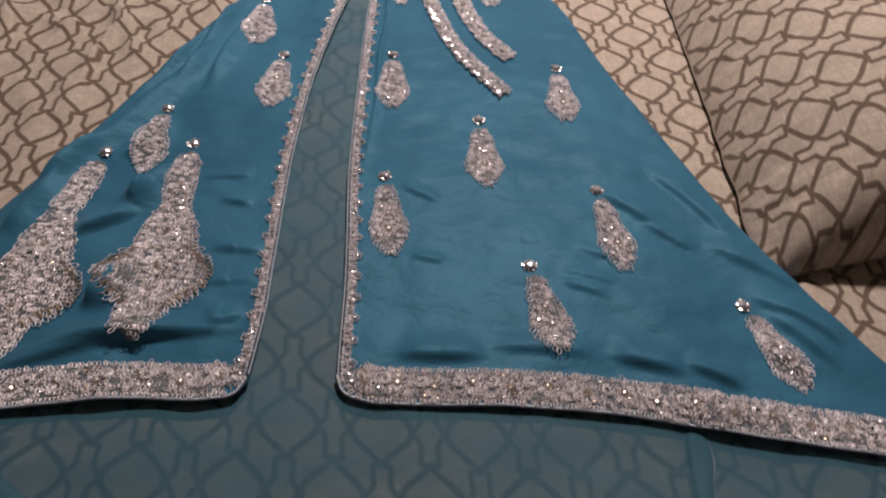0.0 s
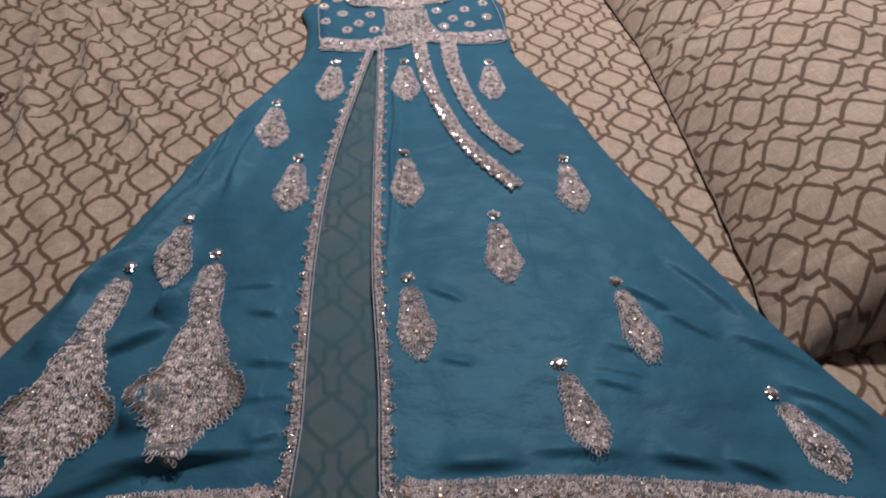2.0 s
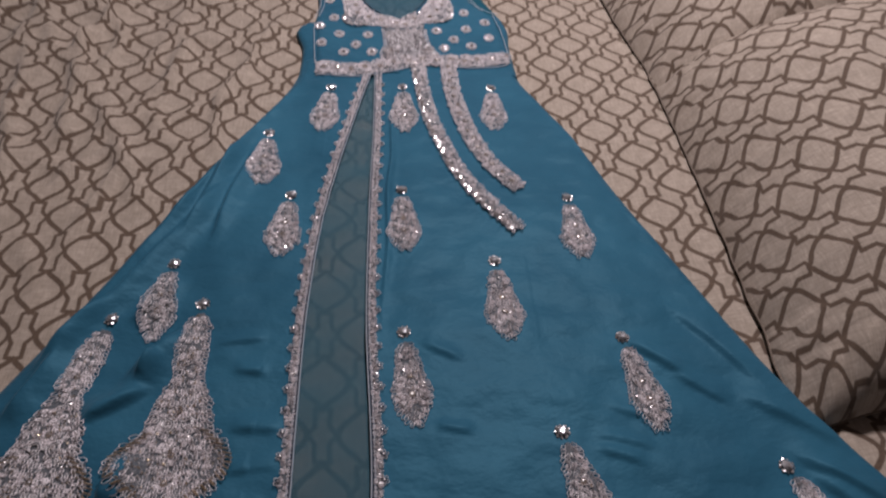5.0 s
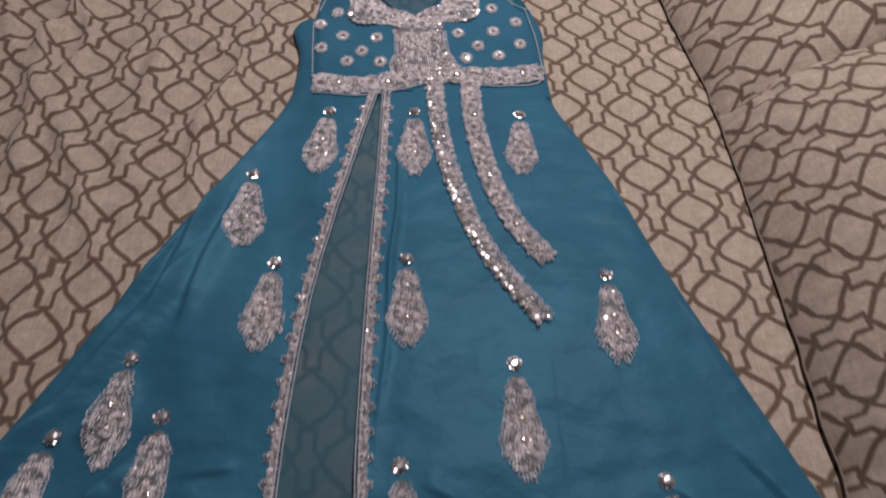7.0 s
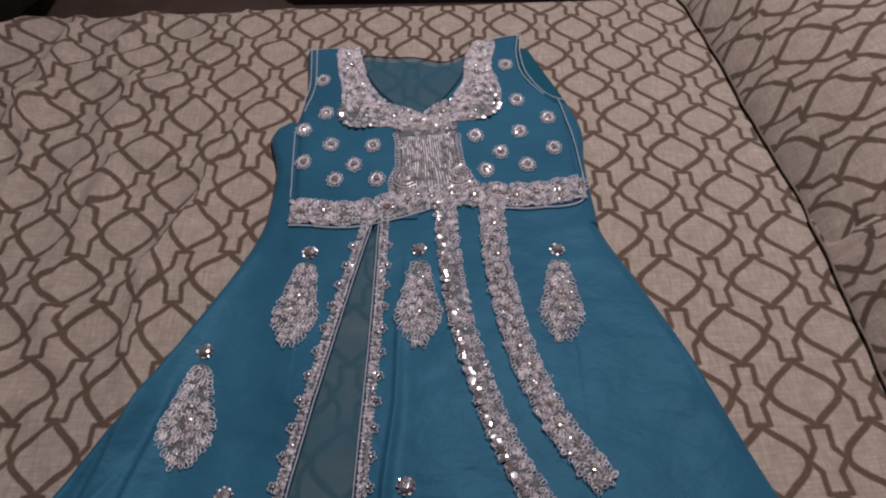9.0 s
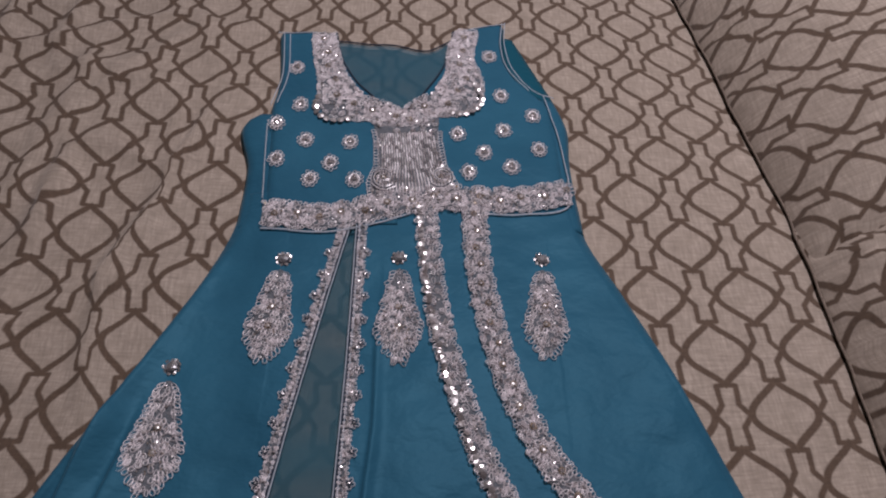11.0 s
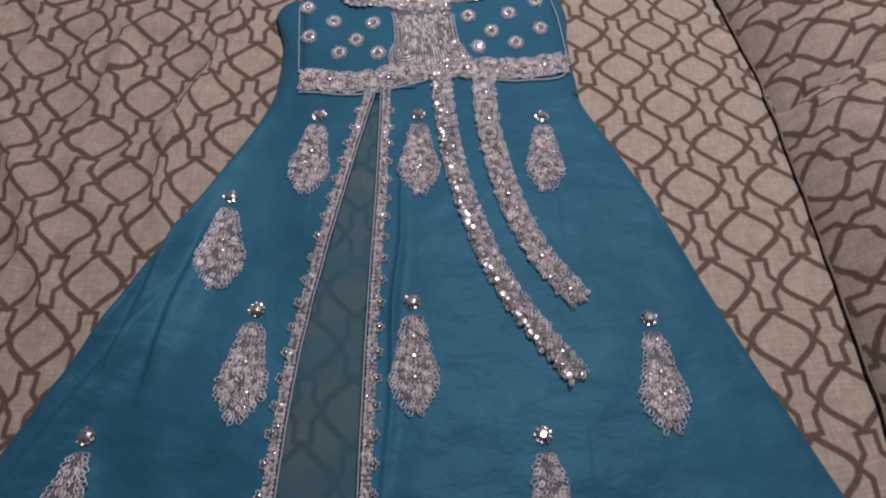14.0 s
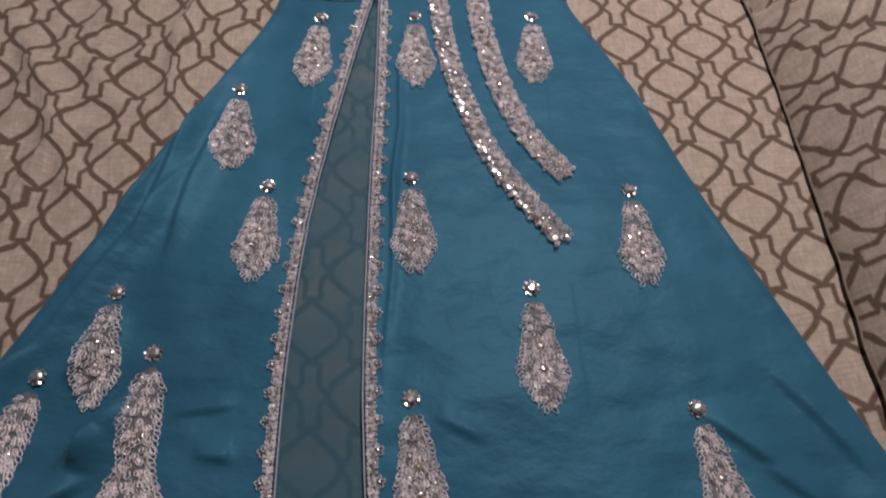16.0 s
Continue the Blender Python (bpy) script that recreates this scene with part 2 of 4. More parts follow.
CREASES = [
    ((-0.70, 0.56), (-0.68, 0.34), 0.020, 0.030),
    ((-0.68, 0.34), (-0.72, 0.20), 0.022, 0.030),
    ((-0.72, 0.20), (-0.66, -0.12), 0.016, 0.028),
    ((-0.31, 0.25), (-0.37, -0.04), 0.018, 0.022),
    ((-0.37, -0.04), (-0.36, -0.17), 0.013, 0.022),
    ((-0.95, 0.50), (-1.05, 0.10), 0.020, 0.035),
    ((-1.05, 0.10), (-0.88, -0.25), 0.018, 0.035),
    ((-0.52, 0.40), (-0.56, 0.12), 0.009, 0.026),
    ((-0.85, 0.55), (-0.88, 0.20), 0.015, 0.030),
    ((-0.60, -0.05), (-0.48, -0.30), 0.012, 0.026),
    ((-0.80, -0.02), (-0.70, -0.35), 0.012, 0.026),
]


def bed_top(x, y):
    """Height of the cover, and how far its print is drawn aside by a fold."""
    z = BED_Z + 0.004 * wave(x, y, 2.5, 1) + 0.0018 * wave(x, y, 9, 2)
    du = dv = 0.0
    left = min(1.0, max(0.0, (-0.22 + 0.45 * min(0.0, y) - x) / 0.18))
    z += left * (0.008 * wave(x * 1.6, y * 0.8, 6, 3) + 0.0045 * wave(x, y, 14, 8))
    du += left * 0.007 * wave(x, y, 6, 4)
    dv += left * 0.007 * wave(x, y, 6, 5)
    for seed, much in ((50, 0.013), (53, 0.010)):
        ridge = wave(x * 1.5 + 0.3 * y, y * 0.8 - 0.3 * x, 4.2, seed)
        k = max(0.0, 1 - 7 * abs(ridge))
        z += left * much * k * k
        du += left * 0.004 * math.tanh(9 * ridge) * math.exp(-(ridge * 5) ** 2)
    for (ax, ay), (bx, by), high, wide in CREASES:
        dx, dy = bx - ax, by - ay
        length = math.hypot(dx, dy)
        t = ((x - ax) * dx + (y - ay) * dy) / length**2
        off = ((x - ax) * dy - (y - ay) * dx) / length
        end = math.exp(-(max(0.0, -t, t - 1) * length / 0.04) ** 2)
        bend = off + 0.010 * wave(x, y, 12, 6)
        z += end * high * math.exp(-(bend / (wide * 0.55)) ** 2)
        k = end * high * 0.6 * math.tanh(bend / (wide * 0.5)) * math.exp(-(bend / 0.12) ** 2)
        du += k * dy / length
        dv -= k * dx / length
    return z, du, dv


SLIP_U = (-0.31, 0.47, 0.45, -0.28, 0.98, -0.18, 0.86, -1.85, -1.72, 0.09, 0.57, 2.13)
SLIP_V = (0.46, -0.09, 0.43, -0.63, 0.23, -0.42, -0.01, -2.17, -1.43, 0.09, -3.35, -0.58)


def print_slip(x, y):
    """How far the spread is pulled askew, so that its print drifts from a straight lattice."""
    x = min(0.62, max(-1.0, x))
    terms = [x**a * y**b for a in range(4) for b in range(3)]
    return 0.0605 * sum(c * t for c, t in zip(SLIP_U, terms)), 0.086 * sum(c * t for c, t in zip(SLIP_V, terms))


def build_bed():
    bed = tagged(new("bed"), "wide bed made up with a printed cotton bedspread", "bed")
    bm = bmesh.new()
    box(bm, (BX0 + 0.02, BY0 + 0.02, 0.30), (BX1 - 0.02, BY1 - 0.02, BED_Z - 0.045), 0.04)
    m = part("mattress", bm, MATTRESS, bed)
    m.rotation_euler[2] = TURN_BED
    bm = bmesh.new()
    box(bm, (BX0 + 0.03, BY0 + 0.03, 0.12), (BX1 - 0.03, BY1 - 0.03, 0.297), 0.01)
    m = part("bed_frame", bm, EBONY, bed)
    m.rotation_euler[2] = TURN_BED
    for u in (BX0 + 0.1, BX1 - 0.1):
        for v in (BY0 + 0.1, BY1 - 0.1):
            bm = bmesh.new()
            box(bm, (u - 0.04, v - 0.04, 0.0), (u + 0.04, v + 0.04, 0.12), 0.006)
            m = part("leg", bm, EBONY, bed, smooth=False)
            m.rotation_euler[2] = TURN_BED
    # the spread: its top, a rounded edge and the fall at every side
    step, drop = 0.0125, 0.36
    nu, nv = int((BX1 - BX0 + 2 * drop) / step), int((BY1 - BY0 + 2 * drop) / step)
    us, vs = np.linspace(BX0 - drop, BX1 + drop, nu), np.linspace(BY0 - drop, BY1 + drop, nv)
    verts, uvs, faces = [], [], []
    r = 0.035

    def fold(s, lo, hi):
        if lo + r <= s <= hi - r:
            return s, 0.0
        edge, sign = (lo, -1) if s < lo + r else (hi, 1)
        d = (s - (edge - sign * r)) * sign
        a = d / r
        if a < math.pi / 2:
            return edge - sign * r + sign * r * math.sin(a), r * (1 - math.cos(a))
        return edge + sign * 0.01 * (d - r), r + d - r * math.pi / 2

    for v in vs:
        for u in us:
            fu, hu = fold(u, BX0, BX1)
            fv, hv = fold(v, BY0, BY1)
            x, y = bed_place(fu, fv)
            z, du, dv = bed_top(x, y)
            verts.append((x, y, z - max(hu, hv) - 0.2 * min(hu, hv)))
            slip_u, slip_v = print_slip(x, y)
            uvs.append((u + du - 0.355 - slip_u, v + dv - 0.265 - slip_v))
    for j in range(nv - 1):
        for i in range(nu - 1):
            a = j * nu + i
            faces.append((a, a + 1, a + 1 + nu, a + nu))
    me = bpy.data.meshes.new("bedspread")
    me.from_pydata(verts, [], faces)
    layer = me.uv_layers.new(name="print")
    flat = np.array(uvs)[np.array(faces).ravel()]
    layer.data.foreach_set("uv", flat.ravel())
    me.materials.append(OGEE)
    me.polygons.foreach_set("use_smooth", [True] * len(faces))
    ob = new("bedspread", me)
    ob.parent = bed
    s = ob.modifiers.new("thickness", "SOLIDIFY")
    s.thickness, s.offset = 0.004, -1
    tagged(ob, "beige cotton spread printed with brown ogee lattice")
    return bed


build_bed()


def build_pillow(centre, size, turn, label, seed, weft, warp, lean=0.0):
    """A plump cushion in the same print: two faces meeting in a corded seam."""
    root = tagged(new("pillow"), label, "pillow", group="pillows on the bed")
    n = 96
    verts, uvs, faces = [], [], []
    lx, ly, lz = size[0] / 2, size[1] / 2, size[2]
    c, s = math.cos(turn), math.sin(turn)
    rim = []
    for side in (1, -1):
        for j in range(n + 1):
            for i in range(n + 1):
                u, v = math.sin((2 * i / n - 1) * math.pi / 2), math.sin((2 * j / n - 1) * math.pi / 2)
                pin = 1 - 0.02 * (1 - abs(v) ** 2) * abs(u) ** 3
                pinv = 1 - 0.03 * (1 - abs(u) ** 2) * abs(v) ** 3
                x, y = lx * u * pin, ly * v * pinv
                full = max(0.0, 1 - abs(u) ** 2.2) ** 0.8 * max(0.0, 1 - abs(v) ** 6.0) ** 0.5
                pucker = 0.011 * math.sin(v * 52 + 14 * wave(0, v, 4, seed)) * abs(u) ** 6 * (1 - abs(u) ** 24) + 0.010 * math.sin(u * 40 + 9 * wave(u, 0, 4, seed)) * abs(v) ** 9 * (1 - abs(v) ** 24)
                dent = 0.016 * wave(x, y, 5, seed) + 0.009 * wave(x, y, 13, seed + 2)
                z = (0.95 * lz * full + dent * full + pucker) if side > 0 else -0.02 * lz * full ** 0.6
                x += 0.006 * wave(0, y, 16, seed) * abs(u) ** 8
                z += 0.02 * lz
                X, Y = centre[0] + x * c - y * s, centre[1] + x * (s + lean) + y * c
                verts.append((X, Y, centre[2] + z))
                arc = 1 + 0.8 * (lz / size[0]) * abs(u) ** 2
                pull = 0.012 * wave(x, y, 5, seed + 7)
                uvs.append((weft[0] * x * arc + weft[1] * y + weft[2] + pull, warp[0] * x * arc + warp[1] * y + warp[2] + pull))
        base = 0 if side > 0 else (n + 1) ** 2
        for j in range(n):
            for i in range(n):
                a = base + j * (n + 1) + i
                q = (a, a + 1, a + n + 2, a + n + 1)
                faces.append(q if side > 0 else q[::-1])
    me = bpy.data.meshes.new("pillowcase")
    me.from_pydata(verts, [], faces)
    layer = me.uv_layers.new(name="print")
    layer.data.foreach_set("uv", np.array(uvs)[np.array(faces).ravel()].ravel())
    me.materials.append(OGEE)
    me.polygons.foreach_set("use_smooth", [True] * len(faces))
    ob = new("pillowcase", me)
    ob.parent = root
    line = [verts[i] for i in range(n + 1)] + [verts[(j + 1) * (n + 1) + n] for j in range(n)]
    line += [verts[n * (n + 1) + n - 1 - i] for i in range(n)] + [verts[(n - 1 - j) * (n + 1)] for j in range(n)]
    v, f = tube(line, 0.0022)
    cord = raw("seam_cord", v, f, DARKSEAM, root, "dark corded seam", smooth=True)
    return root


DARKSEAM = simple("brown_seam", (0.11, 0.08, 0.06), (0.24, 0.19, 0.15), 0.8, 0.0, 300.0)
build_pillow((0.930, -0.300, BED_Z + 0.004), (0.76, 0.86, 0.25), radians(-1), "plump pillow in beige cotton with brown ogee print", 3, (-0.114, -0.936, -0.135), (1.219, 0.091, 0.440), 0.20)
build_pillow((0.875, 0.405, BED_Z + 0.004), (0.70, 0.74, 0.23), radians(6), "plump beige ogee-print pillow at the far bed edge", 5, (-0.206, -0.967, -0.189), (0.984, -0.074, 0.321), 0.14)

# ---- the dress ----
EDGE_L = along([(-0.74, -1.12), (-0.66, -0.93), (-0.556, -0.715), (-0.441, -0.46), (-0.361, -0.282), (-0.307, -0.158), (-0.249, -0.02), (-0.228, 0.05), (-0.226, 0.14)])
EDGE_R = along([(0.80, -1.14), (0.662, -0.919), (0.55, -0.728), (0.466, -0.52), (0.385, -0.30), (0.335, -0.145), (0.29, -0.037), (0.256, 0.045), (0.250, 0.14)])
SLIT_L = along([(-0.152, -1.02), (-0.147, -0.969), (-0.142, -0.885), (-0.145, -0.765), (-0.147, -0.58), (-0.139, -0.40), (-0.115, -0.225), (-0.092, -0.084), (-0.066, 0.06)])
SLIT_R = along([(-0.038, -1.02), (-0.042, -0.955), (-0.045, -0.829), (-0.058, -0.617), (-0.061, -0.39), (-0.059, -0.142), (-0.060, 0.06)])


FOLDS = [
    # soft folds of the skirt: from, to, height, width
    ((-0.27, -0.10), (-0.47, -0.52), 0.008, 0.014), ((-0.31, -0.30), (-0.52, -0.70), 0.010, 0.014),
    ((-0.16, -0.90), (-0.40, -0.935), 0.009, 0.013), ((-0.24, -0.90), (-0.46, -0.97), 0.008, 0.012),
    ((0.40, -0.36), (0.52, -0.62), 0.008, 0.012), ((0.31, -0.10), (0.41, -0.36), 0.007, 0.010),
    ((-0.022, -0.03), (-0.030, -0.60), 0.0055, 0.0045), ((-0.235, 0.02), (-0.33, -0.22), 0.007, 0.010),
    ((-0.32, -0.61), (-0.38, -0.70), 0.0140, 0.0160), ((-0.35, -0.71), (-0.43, -0.76), 0.0120, 0.0140), ((-0.36, -0.81), (-0.37, -0.88), 0.0140, 0.0140),
    ((-0.31, -0.18), (-0.36, -0.42), 0.0090, 0.0120), ((-0.28, -0.20), (-0.32, -0.44), 0.0080, 0.0120), ((-0.33, -0.20), (-0.40, -0.40), 0.0080, 0.0120),
    ((-0.27, -0.64), (-0.20, -0.63), 0.0030, 0.0080), ((-0.24, -0.69), (-0.19, -0.69), 0.0040, 0.0080), ((-0.23, -0.78), (-0.16, -0.78), 0.0050, 0.0090),
    ((-0.23, -0.84), (-0.16, -0.83), 0.0040, 0.0090), ((-0.21, -0.90), (-0.17, -0.88), 0.0060, 0.0100), ((-0.36, -0.51), (-0.40, -0.60), 0.0100, 0.0120),
    ((-0.48, -0.65), (-0.53, -0.76), 0.0090, 0.0140), ((-0.45, -0.56), (-0.51, -0.67), 0.0090, 0.0120), ((-0.35, -0.66), (-0.37, -0.70), 0.0080, 0.0100),
    ((0.02, -0.65), (0.08, -0.68), 0.0050, 0.0080), ((0.33, -0.65), (0.40, -0.71), 0.0100, 0.0120), ((0.38, -0.71), (0.45, -0.76), 0.0070, 0.0120),
    ((0.25, -0.80), (0.33, -0.82), 0.0060, 0.0080), ((0.25, -0.82), (0.31, -0.84), 0.0060, 0.0080), ((0.03, -0.93), (0.14, -0.93), 0.0120, 0.0130),
    ((0.30, -0.93), (0.39, -0.95), 0.0120, 0.0130), ((0.39, -0.94), (0.46, -0.97), 0.0120, 0.0120), ((0.51, -0.83), (0.61, -0.91), 0.0130, 0.0140),
    ((0.52, -0.86), (0.59, -0.94), 0.0100, 0.0130), ((0.47, -0.74), (0.58, -0.82), 0.0080, 0.0160), ((0.04, -0.78), (0.09, -0.79), 0.0050, 0.0070),
    ((0.42, -0.59), (0.51, -0.73), 0.0070, 0.0140), ((0.15, -0.92), (0.28, -0.93), 0.0070, 0.0120), ((0.27, -0.76), (0.33, -0.78), 0.0040, 0.0080),
    ((0.51, -0.92), (0.55, -0.96), 0.0080, 0.0100),
]


def cloth_z(x, y):
    """The upper side of the dress as it lies on the bed, with its soft folds."""
    z = BED_Z + 0.0175 + 0.0046 * wave(x, y, 5, 11)
    rough = min(1.0, max(0.15, (-0.25 - y) / 0.5))
    z += 0.0034 * wave(x * 0.9, y * 2.0, 9, 12) * rough + 0.0019 * wave(x, y * 1.4, 22, 17)
    z += 0.0052 * wave(x * 12 + y * 3, y * 2.2 - x, 1, 61) * (1.0 if x < -0.15 or x > 0.2 else 0.55)
    for (ax, ay), (bx, by), high, wide in FOLDS:
        if abs(2 * x - ax - bx) > abs(ax - bx) + 0.16 or abs(2 * y - ay - by) > abs(ay - by) + 0.16:
            continue
        dx, dy = bx - ax, by - ay
        length = math.hypot(dx, dy)
        t = ((x - ax) * dx + (y - ay) * dy) / length**2
        if -0.3 < t < 1.3:
            off = ((x - ax) * dy - (y - ay) * dx) / length + 0.009 * wave(x, y, 7, ax * 9)
            if abs(off) < wide * 4:
                end = math.exp(-(((t - 0.5) / 0.42) ** 4))
                near = off * (dy * (LAMP_XY[0] - ax) - dx * (LAMP_XY[1] - ay)) < 0
                steep = wide * (0.50 if near else 1.8)
                z += end * (1.6 if x < -0.2 else 0.95) * high * math.exp(-((off / steep) ** 2))
    return z


dress = tagged(new("dress"), "teal satin dress with silver embroidery spread flat on the bed", "dress")


def sheet(name, lo, hi, left, right, mat, label, rows, cols, height=cloth_z, slope=None, soft=0.02, both=(True, True), parent=dress):
    """A panel of cloth between two edges; slope tips its lower and upper ends."""
    verts, faces = [], []
    for j in range(rows + 1):
        t = j / rows
        for i in range(cols + 1):
            s = i / cols
            y = lo + (hi - lo) * t
            if slope:
                x0 = left(y) + (right(y) - left(y)) * s
                a, b = slope(x0)
                y = a + (b - a) * t
            x = left(y) + (right(y) - left(y)) * s
            z = height(x, y)
            e = 1.0
            if both[0]:
                e = min(e, (x - left(y)) / soft)
            if both[1]:
                e = min(e, (right(y) - x) / soft)
            e = max(0.0, min(1.0, e))
            z -= (1 - e) ** 2 * (z - BED_Z - 0.006)
            verts.append((x, y, z))
    for j in range(rows):
        for i in range(cols):
            a = j * (cols + 1) + i
            faces.append((a, a + 1, a + cols + 2, a + cols + 1))
    ob = raw(name, verts, faces, mat, parent, label, smooth=True)
    m = ob.modifiers.new("thickness", "SOLIDIFY")
    m.thickness, m.offset = 0.0012, -1
    return ob


HEM_L = spline([(-0.80, -1.075), (-0.60, -1.045), (-0.42, -1.017), (-0.272, -1.001), (-0.190, -1.001), (-0.160, -0.993), (-0.148, -0.972)], 120)
HEM_R = spline([(-0.044, -0.966), (-0.034, -0.987), (-0.008, -0.998), (0.04, -1.001), (0.157, -1.001), (0.305, -1.011), (0.475, -1.038), (0.60, -1.055), (0.84, -1.10)], 120)


def hem(x):
    c = HEM_L if x < -0.1 else HEM_R
    return float(np.interp(x, c[:, 0], c[:, 1]))


sheet("skirt_panel", -1.0, 0.11, EDGE_L, SLIT_L, TEAL, "teal satin skirt panel with soft folds", 300, 180, slope=lambda x: (hem(x), 0.11), both=(True, False))
sheet("skirt_panel", -1.0, 0.11, SLIT_R, EDGE_R, TEAL, "teal satin skirt panel lying smooth", 300, 200, slope=lambda x: (hem(x), 0.11), both=(False, True))


def under_z(x, y):
    return BED_Z + 0.0085 + 0.0036 * wave(x, y * 1.8, 8, 21) + 0.0012 * wave(x, y, 22, 22)


sheet("underskirt", -1.235, 0.06, lambda y: EDGE_L(max(y, -1.1)) + 0.03, lambda y: EDGE_R(max(y, -1.1)) - 0.03, SHEER, "sheer teal georgette underskirt showing the bedspread's print", 100, 90, height=under_z, soft=0.03)

# its crumpled lower end: a doubled corner and a pinched pleat
sheet("underskirt_fold", -1.235, -1.045, lambda y: -0.74, lambda y: -0.40 + 0.45 * (-1.045 - y) + 0.02 * math.sin(y * 60), SHEER, "doubled corner of the sheer underskirt", 26, 40, height=lambda x, y: under_z(x, y) + 0.004 + 0.004 * wave(x, y, 18, 23))
sheet("underskirt_pleat", -1.235, -0.99, lambda y: 0.375 + 0.10 * (y + 1.03), lambda y: 0.402 + 0.05 * (y + 1.03) + 0.004 * math.sin(y * 70), SHEER, "pinched pleat of the underskirt", 20, 6, height=lambda x, y: under_z(x, y) + 0.003, soft=0.008)

# bodice: the back lies under the front and shows in the neck and the armhole
BACK_L = along([(-0.226, 0.04), (-0.228, 0.16), (-0.243, 0.255), (-0.214, 0.272), (-0.206, 0.33), (-0.215, 0.44)])
BACK_R = along([(0.256, 0.04), (0.251, 0.18), (0.255, 0.258), (0.241, 0.315), (0.212, 0.397), (0.182, 0.48)])
def back_neck(x):
    return 0.455 - 0.020 * math.exp(-(((x - 0.03) / 0.045) ** 2)) - 0.006 * math.exp(-(((x + 0.06) / 0.03) ** 2)) + 0.022 * min(1.0, max(0.0, (x - 0.04) / 0.05))


sheet("bodice_back", 0.04, 0.448, BACK_L, BACK_R, SHEER_BACK, "sheer teal back seen through the neckline", 40, 44, slope=lambda x: (0.04, back_neck(x)), height=lambda x, y: BED_Z + 0.0085 + 0.001 * wave(x, y, 16, 31))
sheet("armhole_facing", 0.25, 0.475, lambda y: BACK_R(y) - 0.07, BACK_R, LINING, "dark teal inside of the armhole", 24, 8, height=lambda x, y: BED_Z + 0.0105)

FRONT_L = along([(-0.192, 0.05), (-0.200, 0.16), (-0.207, 0.240), (-0.209, 0.262), (-0.210, 0.275), (-0.206, 0.33), (-0.220, 0.467)])
FRONT_R = along([(0.240, 0.07), (0.240, 0.18), (0.236, 0.262), (0.228, 0.306), (0.215, 0.322), (0.181, 0.368), (0.166, 0.44), (0.172, 0.507)])
NECK_L = along([(-0.004, 0.07), (-0.006, 0.270), (-0.010, 0.278), (-0.067, 0.328), (-0.103, 0.389), (-0.121, 0.470)])
NECK_R = along([(-0.002, 0.07), (-0.002, 0.270), (0.002, 0.282), (0.041, 0.337), (0.065, 0.393), (0.080, 0.510)])


sheet("side_panel", 0.05, 0.262, BACK_L, lambda y: -0.16, TEAL, "teal side panel of the bodice", 30, 12, height=lambda x, y: cloth_z(x, y) - 0.0012, both=(True, False), soft=0.012)
sheet("side_panel", 0.05, 0.312, lambda y: 0.19, BACK_R, TEAL, "teal side panel of the bodice", 30, 12, height=lambda x, y: cloth_z(x, y) - 0.0012, both=(False, True), soft=0.012)


def bodice_z(x, y):
    return cloth_z(x, y) + 0.0022


sheet("bodice_front", 0.07, 0.467, FRONT_L, NECK_L, TEAL, "teal satin bodice front", 60, 30, height=bodice_z, slope=lambda x: (0.056, 0.467), both=(True, False), soft=0.012)
sheet("bodice_front", 0.07, 0.50, NECK_R, FRONT_R, TEAL, "teal satin bodice front", 60, 34, height=bodice_z, slope=lambda x: (0.092, 0.48 + 0.25 * (max(x, 0.08) - 0.08)), both=(False, True), soft=0.012)


# ---- the embroidery ----
rng = np.random.default_rng(7)


